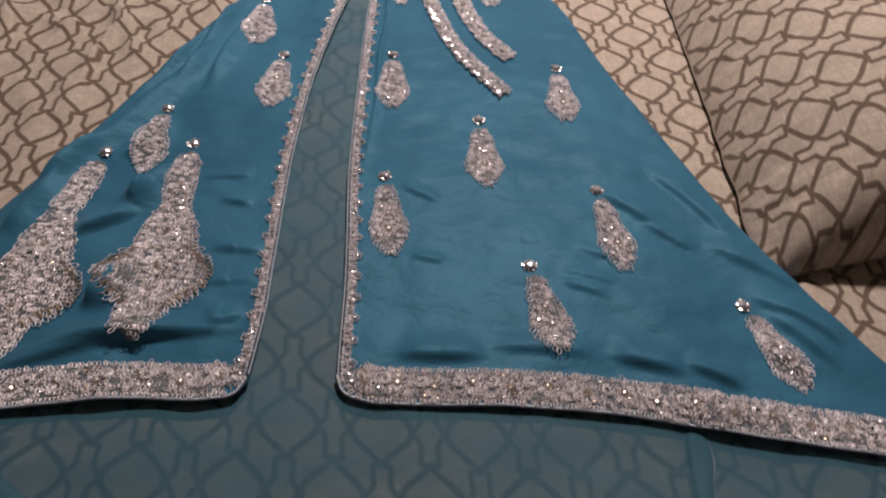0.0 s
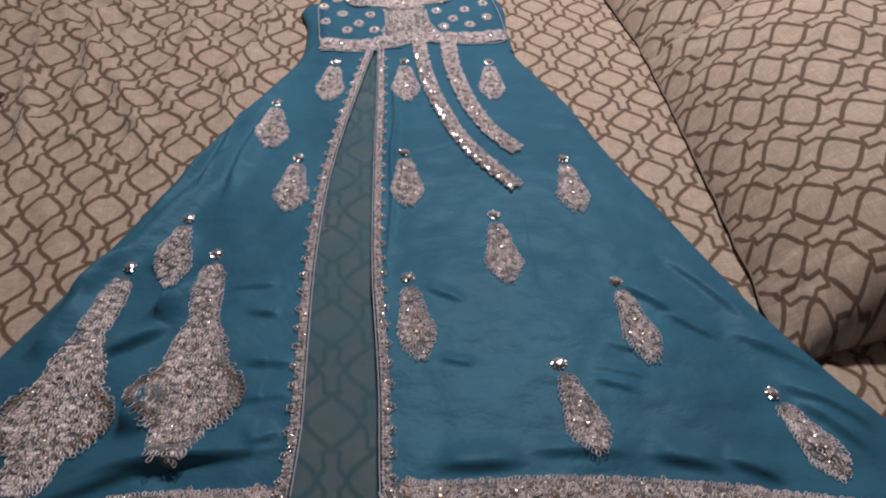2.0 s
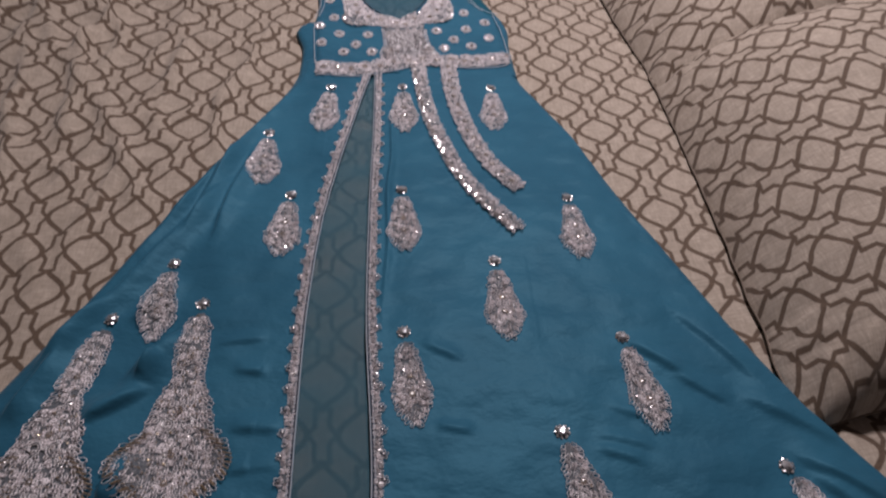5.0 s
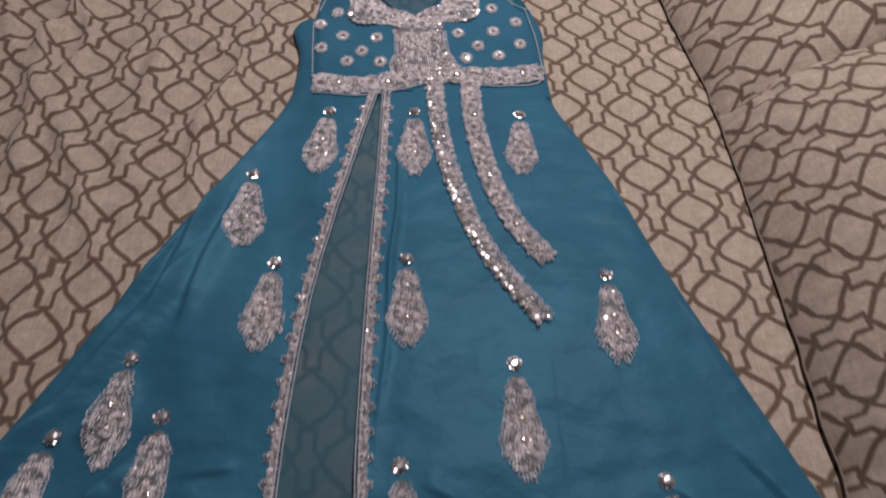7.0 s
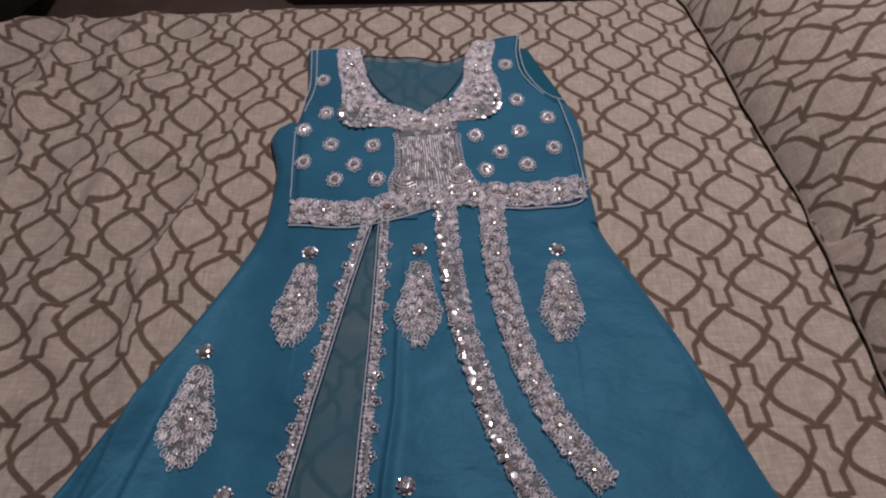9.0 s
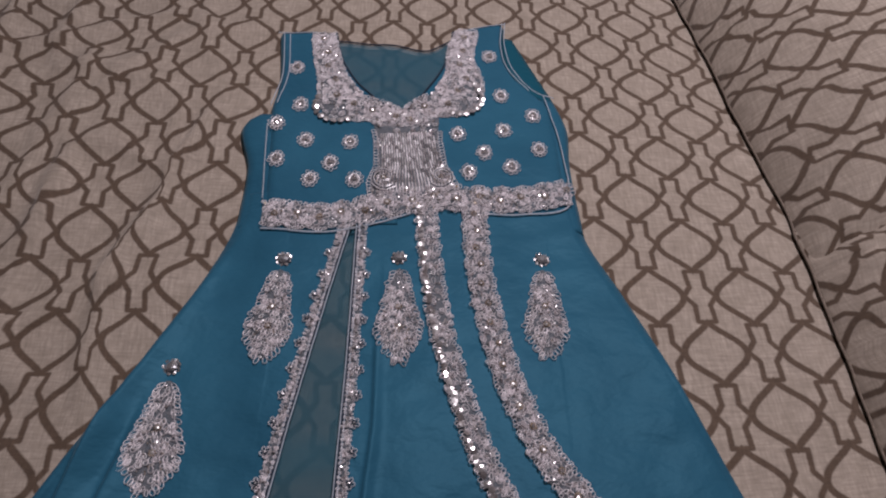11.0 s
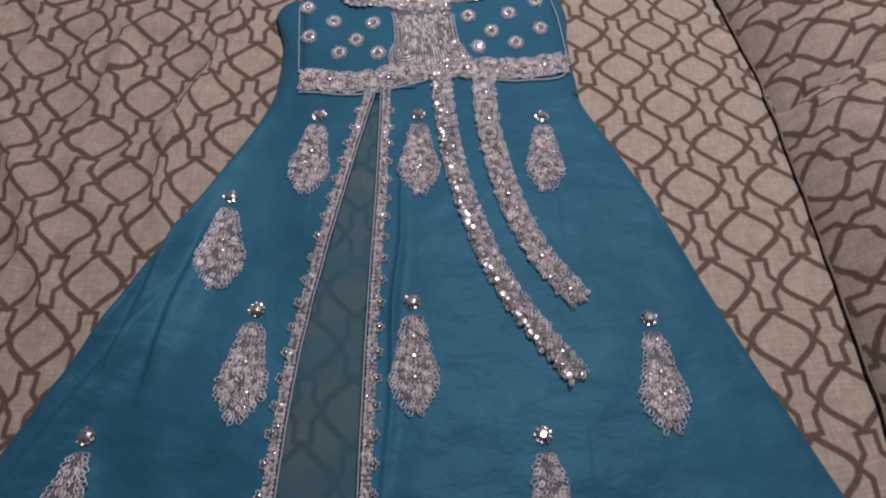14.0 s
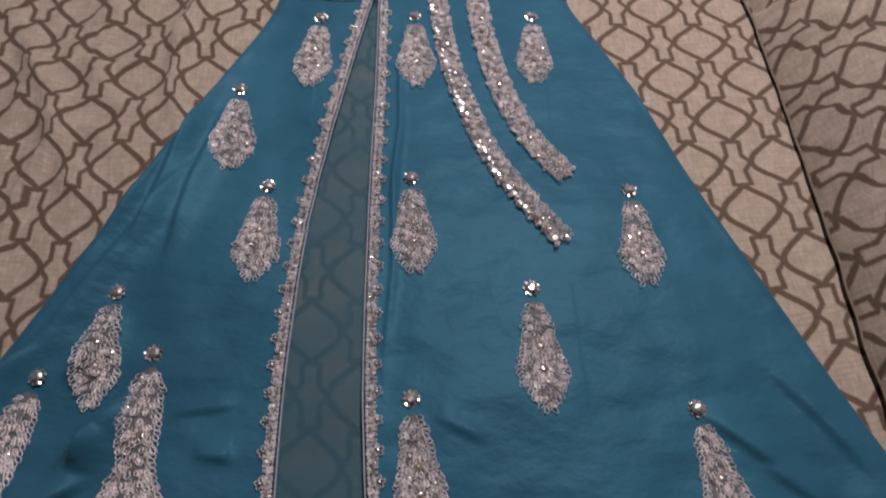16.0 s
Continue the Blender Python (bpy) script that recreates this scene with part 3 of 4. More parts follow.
class Lace:
    """Gathers loops of thread, sequins and beads into one mesh of a few materials."""

    MATS = [NETTING, THREAD, SEQUIN, GOLD, GEM, NAVY, PIPING]

    def __init__(self, lift=0.0, height=cloth_z):
        self.v, self.f, self.m, self.lift, self.height = [], [], [], lift, height

    def z(self, x, y):
        return self.height(x, y) + self.lift

    def add(self, verts, faces, mat):
        base = len(self.v)
        self.v.extend(verts)
        self.f.extend(tuple(base + i for i in f) for f in faces)
        self.m.extend([mat] * len(faces))

    def loop(self, x, y, angle, length, width, wire=0.0006, mat=1, up=0.0012, seg=8):
        ca, sa = math.cos(angle), math.sin(angle)
        z = self.z(x, y)
        verts, faces = [], []
        for k in range(seg):
            t = 2 * math.pi * k / seg
            a, b = length * (0.5 - 0.5 * math.cos(t)), 0.62 * width * math.sin(t) * (0.35 + 0.65 * math.sin(t / 2))
            out = 0.5 * width * math.sin(t)
            nx, ny = -math.cos(t), math.sin(t)
            h = z + up * (0.6 + math.sin(t / 2))
            for da, db, dz in ((wire * nx, wire * ny, -wire * 0.7), (-wire * nx, -wire * ny, -wire * 0.7), (0, 0, wire * 1.1)):
                p, q = a + da, b + db
                verts.append((x + p * ca - q * sa, y + p * sa + q * ca, h + dz))
        n = seg * 3
        for k in range(seg):
            for i in range(3):
                a, b = k * 3 + i, k * 3 + (i + 1) % 3
                faces.append((a, b, (b + 3) % n, (a + 3) % n))
        self.add(verts, faces, mat)

    def sequin(self, x, y, r, tilt=0.45, mat=2, up=0.0022):
        nx, ny = rng.normal(0, tilt / 2, 2)
        z = self.z(x, y) + up
        verts = [(x, y, z + r * 0.22)]
        turn = rng.uniform(0, 1)
        for k in range(6):
            a = 2 * math.pi * (k + turn) / 6
            dx, dy = r * math.cos(a), r * math.sin(a)
            verts.append((x + dx, y + dy, z - nx * dx - ny * dy))
        self.add(verts, [(0, 1 + k, 1 + (k + 1) % 6) for k in range(6)], mat)

    def bead(self, x, y, r, mat=3, up=0.0022):
        z = self.z(x, y) + up
        verts = [(x + r, y, z), (x, y + r, z), (x - r, y, z), (x, y - r, z), (x, y, z + r), (x, y, z - r)]
        self.add(verts, [(0, 1, 4), (1, 2, 4), (2, 3, 4), (3, 0, 4), (1, 0, 5), (2, 1, 5), (3, 2, 5), (0, 3, 5)], mat)

    def rod(self, x, y, angle, length, r, mat=2, up=0.0018):
        """A bugle bead."""
        ca, sa = math.cos(angle) * length / 2, math.sin(angle) * length / 2
        a = (x - ca, y - sa, self.z(x - ca, y - sa) + up)
        b = (x + ca, y + sa, self.z(x + ca, y + sa) + up)
        v, f = tube([a, b], r, 4)
        self.add(v, f, mat)

    def flower(self, x, y, r, petals=7, centre=3, mat=1):
        turn = rng.uniform(0, 1)
        for k in range(petals):
            a = 2 * math.pi * (k + turn) / petals
            self.loop(x + 0.25 * r * math.cos(a), y + 0.25 * r * math.sin(a), a, r * 0.8, r * 0.62, mat=mat, up=0.0016)
        for k in range(7):
            a = 2 * math.pi * (k + turn) / 7
            self.bead(x + 0.30 * r * math.cos(a), y + 0.30 * r * math.sin(a), max(0.0009, 0.13 * r), centre, 0.0036)
            self.bead(x + 0.46 * r * math.cos(a + 0.4), y + 0.46 * r * math.sin(a + 0.4), 0.0009, 5, 0.0034)
        self.sequin(x, y, r * 0.20, 0.4, 2, 0.0046)

    def ground(self, spine, left, right, cols=6, high=0.0011):
        """The net that carries the stitches: domed between its two edges."""
        verts, faces = [], []
        for c, a, b in zip(spine, left, right):
            for i in range(cols + 1):
                s = i / cols
                x, y = a[0] + (b[0] - a[0]) * s, a[1] + (b[1] - a[1]) * s
                verts.append((x, y, self.z(x, y) + (high if 0 < i < cols else -0.0012)))
        n = cols + 1
        for j in range(len(spine) - 1):
            for i in range(cols):
                p = j * n + i
                faces.append((p, p + 1, p + 1 + n, p + n))
        self.add(verts, faces, 0)

    def cord(self, path, r, mat, up=0.001):
        v, f = tube([(x, y, self.z(x, y) + up) for x, y in path], r, 5)
        self.add(v, f, mat)

    def curl(self, x, y, r, turn, start):
        """A scroll: dark cord between two pale ones."""
        for grow, mat in ((1.0, 5), (1.18, 1), (0.82, 1)):
            path = [(x + turn * grow * r * (1 - 0.058 * k) * math.cos(0.52 * k + start), y + grow * r * (1 - 0.058 * k) * math.sin(0.52 * k + start)) for k in range(14)]
            self.cord(path, 0.0006, mat, 0.0042)

    def done(self, name, parent, label):
        return raw(name, self.v, self.f, self.MATS, parent, label, self.m)


def frames(path):
    """Unit tangents and normals (to the left) along a path in the plane."""
    d = np.gradient(path, axis=0)
    d /= np.linalg.norm(d, axis=1)[:, None]
    return d, np.stack([-d[:, 1], d[:, 0]], 1)


def gem(x, y, z, r, parent):
    """A round crystal: a table, a crown of facets and a claw ring."""
    verts, faces, idx = [], [], []

    def facet(corners, mat):
        base = len(verts)
        verts.extend(corners)
        faces.append(tuple(range(base, base + len(corners))))
        idx.append(mat)

    def rim(rr, k, h, n=9):
        a = 2 * math.pi * k / n
        return (x + r * rr * math.cos(a), y + r * rr * math.sin(a), z + r * h)

    facet([rim(0.48, k, 0.62 + 0.05 * math.cos(k)) for k in range(9)], 0)
    for k in range(9):
        facet([rim(0.48, k, 0.62), rim(0.48, k + 1, 0.62), rim(0.86, k + 0.5, 0.42)], 0)
        facet([rim(0.86, k - 0.5, 0.42), rim(0.48, k, 0.62), rim(0.86, k + 0.5, 0.42)][::-1], 0)
        facet([rim(0.86, k - 0.5, 0.42), rim(0.86, k + 0.5, 0.42), rim(1.0, k + 0.4, 0.0), rim(1.0, k - 0.4, 0.0)][::-1], 2)
        bead = Lace(0.0, lambda p, q: z)
        c = rim(0.98, k + 0.5, 0.0)
        bead.sequin(c[0], c[1], r * 0.30, 0.8, 2, 0.0014)
        for f in bead.f:
            facet([bead.v[i] for i in f], 1)
    return raw("gem", verts, faces, [GEM, SEQUIN, NAVY], parent, "round faceted crystal in a silver ring", idx)


DROP = np.array([(0.11, 0.003), (0.17, 0.008), (0.24, 0.013), (0.34, 0.0155), (0.46, 0.020), (0.57, 0.026), (0.68, 0.031), (0.78, 0.028), (0.88, 0.017), (0.94, 0.008), (1.0, 0.0005)])
LARGE = np.array([(0.045, 0.006), (0.08, 0.013), (0.12, 0.017), (0.20, 0.021), (0.29, 0.021), (0.34, 0.017), (0.38, 0.025), (0.46, 0.042), (0.58, 0.052), (0.62, 0.068), (0.69, 0.080), (0.76, 0.076), (0.81, 0.058), (0.85, 0.038), (0.92, 0.036), (0.97, 0.022), (1.0, 0.004)])


def motif(points, profile, scale, label, dense=1.0, big=False):
    """A hanging drop of lace stitched under a crystal; points run from the crystal to the tip."""
    lace = Lace(0.0008)
    spine = spline(points, 60)
    tangent, side = frames(spine)
    s_all = np.linspace(0, 1, 60)
    w_all = np.interp(s_all, profile[:, 0], profile[:, 1], left=0) * scale * 0.86
    keep = s_all >= profile[0, 0]
    jag = 1 + 0.10 * np.sin(np.arange(60) * 1.9 + points[0][0] * 40)
    lace.ground(spine[keep], (spine + side * (w_all * jag)[:, None])[keep], (spine - side * (w_all * jag)[:, None])[keep])
    length = np.linalg.norm(np.diff(spine, axis=0), axis=1).sum()

    def at(s, t):
        i = min(59, max(0, int(round(s * 59))))
        return spine[i] + side[i] * w_all[i] * t, tangent[i], side[i], w_all[i]

    def spot(reach):
        """A place spread evenly over the drop, wide parts taking more."""
        while True:
            s = rng.uniform(profile[0, 0] + 0.02, 0.985)
            if at(s, 0)[3] > rng.uniform() * w_all.max():
                return s, rng.uniform(-reach, reach)

    area = float((2 * w_all).mean() * length) * 1e4
    # outline petals
    for sign in (1, -1):
        s = profile[0, 0] + 0.02
        while s < 0.99:
            p, d, e, w = at(s, sign * 0.86)
            out = d * (0.75 if s < 0.7 else 1.0) + sign * e * (0.9 if s < 0.8 else 0.5)
            lace.loop(p[0], p[1], math.atan2(out[1], out[0]) + rng.normal(0, 0.15), rng.uniform(0.008, 0.012), 0.0052)
            s += 0.0052 / length
    # inner petals, sequins and beads
    for _ in range(int(area * 3.4 * dense)):
        s, t = spot(0.8)
        p, d, e, w = at(s, t)
        out = d + e * t * 1.1
        lace.loop(p[0], p[1], math.atan2(out[1], out[0]) + rng.normal(0, 0.35), rng.uniform(0.006, 0.010), rng.uniform(0.0035, 0.0055), up=rng.uniform(0.0012, 0.0024))
    for _ in range(int(area * 1.1 * dense)):
        s, t = spot(0.9)
        p, d, e, w = at(s, t)
        mat = 3 if big and rng.uniform() < 0.25 else 2
        if rng.uniform() < 0.55:
            lace.rod(p[0], p[1], math.atan2(d[1], d[0]) + rng.normal(0, 0.6), rng.uniform(0.003, 0.0055), 0.0008, mat, rng.uniform(0.0030, 0.0046))
        else:
            lace.sequin(p[0], p[1], rng.uniform(0.0009, 0.0019), 0.8, mat, rng.uniform(0.0024, 0.0042))
    for s in (0.5, 0.70) if not big else (0.27, 0.5, 0.68, 0.78, 0.92):
        p, d, e, w = at(s, 0)
        lace.flower(p[0], p[1], min(0.011, 0.55 * w), 8)
    if big:
        for sign in (1, -1):
            for k in range(26):
                s = 0.60 + 0.24 * k / 25
                bow = 0.62 + 0.32 * math.sin(math.pi * k / 25)
                p = at(s, sign * bow)[0]
                lace.bead(p[0], p[1], 0.0014, 3, 0.0045)
                q, d, e, w = at(s, sign * (bow + 0.14))
                lace.rod(q[0], q[1], math.atan2(*(sign * e + d * (0.3 if k < 13 else 0.9))[::-1]), 0.011, 0.0010, 3, 0.0042)
                if k % 2 == 0:
                    q, d, e, w = at(s, sign * 0.93)
                    out = sign * e + d * (0.3 if k < 13 else 0.9)
                    lace.loop(q[0], q[1], math.atan2(out[1], out[0]), 0.013, 0.006, up=0.002)
        for s, t, r in ((0.56, 0.32, 0.010), (0.56, -0.32, 0.010), (0.90, 0.42, 0.010), (0.90, -0.42, 0.010)):
            p = at(s, t)[0]
            lace.curl(p[0], p[1], r, 1 if t < 0 else -1, -1.2)
        for k in range(int(area * 0.25)):
            s, t = rng.uniform(0.4, 0.9), rng.uniform(-0.6, 0.6)
            p = at(s, t)[0]
            lace.bead(p[0], p[1], 0.0013, 3, 0.0045)
    else:
        for k in range(int(area * 0.35)):
            s, t = rng.uniform(0.45, 0.85), rng.uniform(-0.6, 0.6)
            p = at(s, t)[0]
            lace.bead(p[0], p[1], 0.0011, 3, 0.0042)
    ob = lace.done("motif", dress, label)
    x, y = points[0]
    gem(x, y, cloth_z(x, y) + 0.001, 0.0086, ob)
    return ob


SMALL = "silver lace drop motif with sequins under a crystal"
for a, b, k in (
    ((-0.150, -0.005), (-0.158, -0.148), 1.0), ((0.0, 0.0), (0.004, -0.147), 1.0), ((0.190, 0.002), (0.184, -0.140), 0.92),
    ((-0.259, -0.158), (-0.255, -0.303), 1.05), ((-0.199, -0.332), (-0.203, -0.472), 1.0), ((-0.004, -0.321), (0.002, -0.464), 1.0),
    ((0.294, -0.344), (0.295, -0.487), 0.95), ((0.148, -0.489), (0.155, -0.642), 1.05), ((-0.366, -0.490), (-0.367, -0.630), 0.85),
    ((-0.002, -0.629), (0.014, -0.778), 0.95), ((0.324, -0.645), (0.343, -0.794), 0.90), ((0.207, -0.794), (0.237, -0.928), 0.95),
    ((0.496, -0.848), (0.540, -0.970), 0.85),
):
    motif([a, ((a[0] + b[0]) / 2, (a[1] + b[1]) / 2), b], DROP, k, SMALL)
BIG = "large silver lace pendant motif with gold bead fans"
motif([(-0.305, -0.570), (-0.302, -0.69), (-0.297, -0.82), (-0.301, -0.926)], LARGE, 1.0, BIG, 1.0, True)
motif([(-0.431, -0.598), (-0.449, -0.70), (-0.457, -0.83), (-0.466, -0.958)], LARGE, 1.02, BIG, 1.0, True)


def strip(name, path, width, label, lift=0.0012, height=cloth_z, flowers=0.03, dense=1.0, petal=1.0, sequin_row=0.0, gold=0.0, scallop=0.0):
    """A lace ribbon along a path; width may be a number or one for each point."""
    lace = Lace(lift, height)
    path = np.asarray(path)
    tangent, side = frames(path)
    w = np.full(len(path), width) if np.isscalar(width) else np.asarray(width)
    if scallop:
        run = np.r_[0, np.cumsum(np.linalg.norm(np.diff(path, axis=0), axis=1))]
        w = w * (0.86 + 0.30 * np.abs(np.sin(run / scallop * math.pi)))
    jag = 1 + 0.06 * np.sin(np.arange(len(path)) * 1.3)
    lace.ground(path, path + side * (w * jag / 2)[:, None], path - side * (w * jag / 2)[:, None])
    steps = np.r_[0, np.cumsum(np.linalg.norm(np.diff(path, axis=0), axis=1))]
    length = steps[-1]

    def at(s, t):
        i = min(len(path) - 1, int(np.searchsorted(steps, s)))
        return path[i] + side[i] * w[i] / 2 * t, tangent[i], side[i], w[i]

    area = length * float(w.mean()) * 1e4
    for sign in (1, -1):
        s = 0.002
        while s < length:
            p, d, e, ww = at(s, sign * 0.84)
            out = sign * e + d * rng.normal(0, 0.35)
            lace.loop(p[0], p[1], math.atan2(out[1], out[0]), petal * rng.uniform(0.0045, 0.0075), 0.0045 * petal)
            s += 0.0046
    for _ in range(int(area * 3.0 * dense)):
        p, d, e, ww = at(rng.uniform(0, length), rng.uniform(-0.85, 0.85))
        lace.loop(p[0], p[1], rng.uniform(0, 6.283), petal * rng.uniform(0.006, 0.010), petal * rng.uniform(0.0035, 0.0055), up=rng.uniform(0.0012, 0.0024))
    for _ in range(int(area * 1.25 * dense)):
        p = at(rng.uniform(0, length), rng.uniform(-0.92, 0.92))[0]
        mat = 3 if rng.uniform() < gold else 2
        if rng.uniform() < 0.55:
            lace.rod(p[0], p[1], rng.uniform(0, 6.283), rng.uniform(0.003, 0.0055), 0.0008, mat, rng.uniform(0.003, 0.0044))
        else:
            lace.sequin(p[0], p[1], rng.uniform(0.0009, 0.0020), 0.8, mat, rng.uniform(0.0024, 0.004))
    if flowers:
        s, k = flowers * 0.5, 0
        while s < length:
            p, d, e, ww = at(s, 0.15 if k % 2 else -0.1)
            lace.flower(p[0], p[1], min(0.013, ww * 0.36), 8)
            s, k = s + flowers * rng.uniform(0.9, 1.1), k + 1
    if gold > 0.2:
        s, k = flowers, 0
        while s < length:
            p, d, e, ww = at(s, 0.25)
            lace.curl(p[0], p[1], 0.008, 1 if k % 2 else -1, rng.uniform(0, 6))
            s, k = s + flowers, k + 1
    if sequin_row:
        s = 0.004
        while s < length:
            p, d, e, ww = at(s, -0.78)
            lace.sequin(p[0], p[1], sequin_row, 0.5, 2, 0.0035)
            s += sequin_row * 1.75
    return lace.done(name, dress, label)


def offset(curve, d):
    t, n = frames(curve)
    return curve + n * d


HEMS = "wide silver lace hem with sequins and gold beaded flowers"
for c in (HEM_L, HEM_R):
    strip("hem_band", offset(spline(c, 220), 0.0255), 0.041, HEMS, flowers=0.045, gold=0.25, scallop=0.0)
    lace = Lace(0.0002)
    lace.cord(offset(spline(c, 160), 0.0015), 0.0013, 6)
    lace.cord(offset(spline(c, 160), 0.0), 0.0012, 5, 0.0)
    lace.done("hem_piping", dress, "thin blue-grey piping")

for edge, sign in ((SLIT_L, 1), (SLIT_R, -1)):
    ys = np.linspace(-0.968, 0.055, 200)
    line = np.array([(edge(y), y) for y in ys])
    inner = offset(line, sign * 0.0095)
    ob = strip("slit_trim", inner, 0.0062, "narrow silver lace trim with small picot flowers", flowers=0.0, dense=2.2, petal=0.55)
    for k in range(40):
        y = -0.950 + k * 0.033
        if y > 0.03:
            break
        lace = Lace(0.0012)
        lace.flower(edge(y) - sign * 0.0165, y, 0.0062, 5, 5)
        lace.done("picot_flower", ob, "")
    lace = Lace(0.0006)
    lace.cord(offset(line, sign * 0.0006), 0.0008, 6, 0.0016)
    lace.cord(offset(line, sign * 0.0028), 0.0021, 5, 0.0004)
    lace.cord(offset(line, sign * 0.0052), 0.0008, 6, 0.0016)
    lace.done("piping", ob, "double silver cord on a dark ground")

TIES = "loose silver sequined tie hanging from the waist"
tie_z = lambda x, y: cloth_z(x, y) + 0.0025
strip("tie", spline([(0.034, 0.092), (0.041, 0.0), (0.052, -0.087), (0.074, -0.18), (0.105, -0.273), (0.141, -0.342), (0.196, -0.421)], 160), 0.022, TIES, height=tie_z, flowers=0.0, dense=0.9, sequin_row=0.0042, scallop=0.022)
strip("tie", spline([(0.102, 0.088), (0.104, 0.0), (0.113, -0.076), (0.137, -0.18), (0.170, -0.258), (0.210, -0.318)], 160), 0.027, TIES, height=tie_z, flowers=0.028, scallop=0.028)

# waist band, collar and the beaded plaque between them
strip("waist_band", spline([(-0.189, 0.071), (-0.10, 0.067), (-0.035, 0.083), (0.018, 0.098), (0.085, 0.101), (0.165, 0.101), (0.237, 0.117)], 200), 0.038, "silver lace waistband with gold beaded flowers", height=bodice_z, flowers=0.032, gold=0.1, scallop=0.032)
lace = Lace(0.0004, bodice_z)
lace.cord(spline([(-0.188, 0.045), (-0.10, 0.041), (-0.033, 0.056), (0.014, 0.074)], 80), 0.0012, 6)
lace.cord(spline([(0.085, 0.076), (0.167, 0.075), (0.236, 0.091), (0.242, 0.145)], 80), 0.0012, 6)
lace.done("band_piping", dress, "thin silver piping")
COLLAR = "silver lace collar round the neckline with large sequins"
COLLARS = [strip("collar", spline([(-0.142, 0.463), (-0.131, 0.40), (-0.113, 0.335), (-0.094, 0.290), (-0.045, 0.276), (0.0, 0.253)], 140), np.interp(np.linspace(0, 1, 140), [0, 0.4, 0.62, 0.8, 1], [0.034, 0.044, 0.078, 0.050, 0.036]), COLLAR, height=bodice_z, flowers=0.035, dense=1.2)]
COLLARS.append(strip("collar", spline([(0.103, 0.478), (0.090, 0.41), (0.093, 0.345), (0.079, 0.302), (0.035, 0.284), (0.0, 0.253)], 140), np.interp(np.linspace(0, 1, 140), [0, 0.3, 0.6, 0.8, 1], [0.036, 0.044, 0.082, 0.052, 0.036]), COLLAR, height=bodice_z, flowers=0.035, dense=1.2))
for cx, cy, a0, a1, owner in ((-0.103, 0.285, 2.7, 5.2, COLLARS[0]), (0.086, 0.305, -1.9, 0.6, COLLARS[1])):
    for k in range(9):
        lace = Lace(0.0022, bodice_z)
        a = a0 + (a1 - a0) * k / 8
        x, y = cx + 0.036 * math.cos(a), cy + 0.036 * math.sin(a)
        lace.sequin(x, y, 0.0055, 0.35, 2, 0.003)
        lace.done("large_sequin", owner, "large shiny silver sequin")


def plaque():
    lace = Lace(0.0018, bodice_z)
    rows = np.linspace(0, 1, 40)
    centre = np.stack([0.002 + 0.016 * rows, 0.262 - 0.165 * rows], 1)
    half = np.interp(rows, [0, 0.3, 0.62, 0.82, 1], [0.052, 0.045, 0.047, 0.060, 0.058])
    unit = np.array([(1.0, 0.06)] * 40)
    lace.ground(centre, centre - unit * half[:, None], centre + unit * half[:, None], 8)
    for k in range(23):
        t = -0.86 + 1.72 * k / 22
        s = 0.24
        while s < 0.93:
            x = 0.002 + 0.016 * s + t * np.interp(s, rows, half)
            y = 0.262 - 0.165 * s + 0.06 * t * 0.05
            lace.rod(x, y, -math.pi / 2 + 0.10 + 0.10 * t + rng.normal(0, 0.04), 0.0082, 0.0011, 2 if rng.uniform() < 0.6 else 1)
            s += 0.050
    for _ in range(150):
        s, t = rng.uniform(0.02, 1.0), rng.uniform(-1, 1)
        if 0.22 < s < 0.86 and abs(t) < 0.86:
            continue
        x, y = 0.002 + 0.016 * s + t * np.interp(s, rows, half), 0.262 - 0.165 * s
        lace.loop(x, y, rng.uniform(0, 6.283), 0.009, 0.005, up=0.0022)
        lace.sequin(x, y, rng.uniform(0.0015, 0.0028), 0.6, 2, 0.004)
    for x, y in ((-0.026, 0.135), (0.056, 0.138)):
        for ring in (0.018, 0.012, 0.006):
            n = int(ring * 900)
            for k in range(n):
                a = 2 * math.pi * k / n
                lace.bead(x + ring * math.cos(a), y + ring * 1.15 * math.sin(a), 0.0014, 2 if ring != 0.012 else 3, 0.0045)
        lace.flower(x, y, 0.010, 7)
        turn = 1 if x > 0.01 else -1
        for grow, mat in ((1.0, 5), (1.12, 1), (0.86, 1)):
            swirl = [(x + turn * grow * (0.021 - 0.0011 * k) * math.cos(0.55 * k - 2.4), y + grow * (0.023 - 0.0012 * k) * math.sin(0.55 * k - 2.4)) for k in range(15)]
            lace.cord(swirl, 0.0008 if mat == 5 else 0.0006, mat, 0.0050)
    for sign in (-1, 1):
        s = 0.2
        while s < 1:
            x = 0.002 + 0.016 * s + sign * 0.97 * np.interp(s, rows, half)
            lace.loop(x, 0.262 - 0.165 * s, 0 if sign > 0 else math.pi, 0.008, 0.006)
            s += 0.035
    return lace.done("plaque", dress, "silver bugle-beaded chest panel with swirls")


plaque()

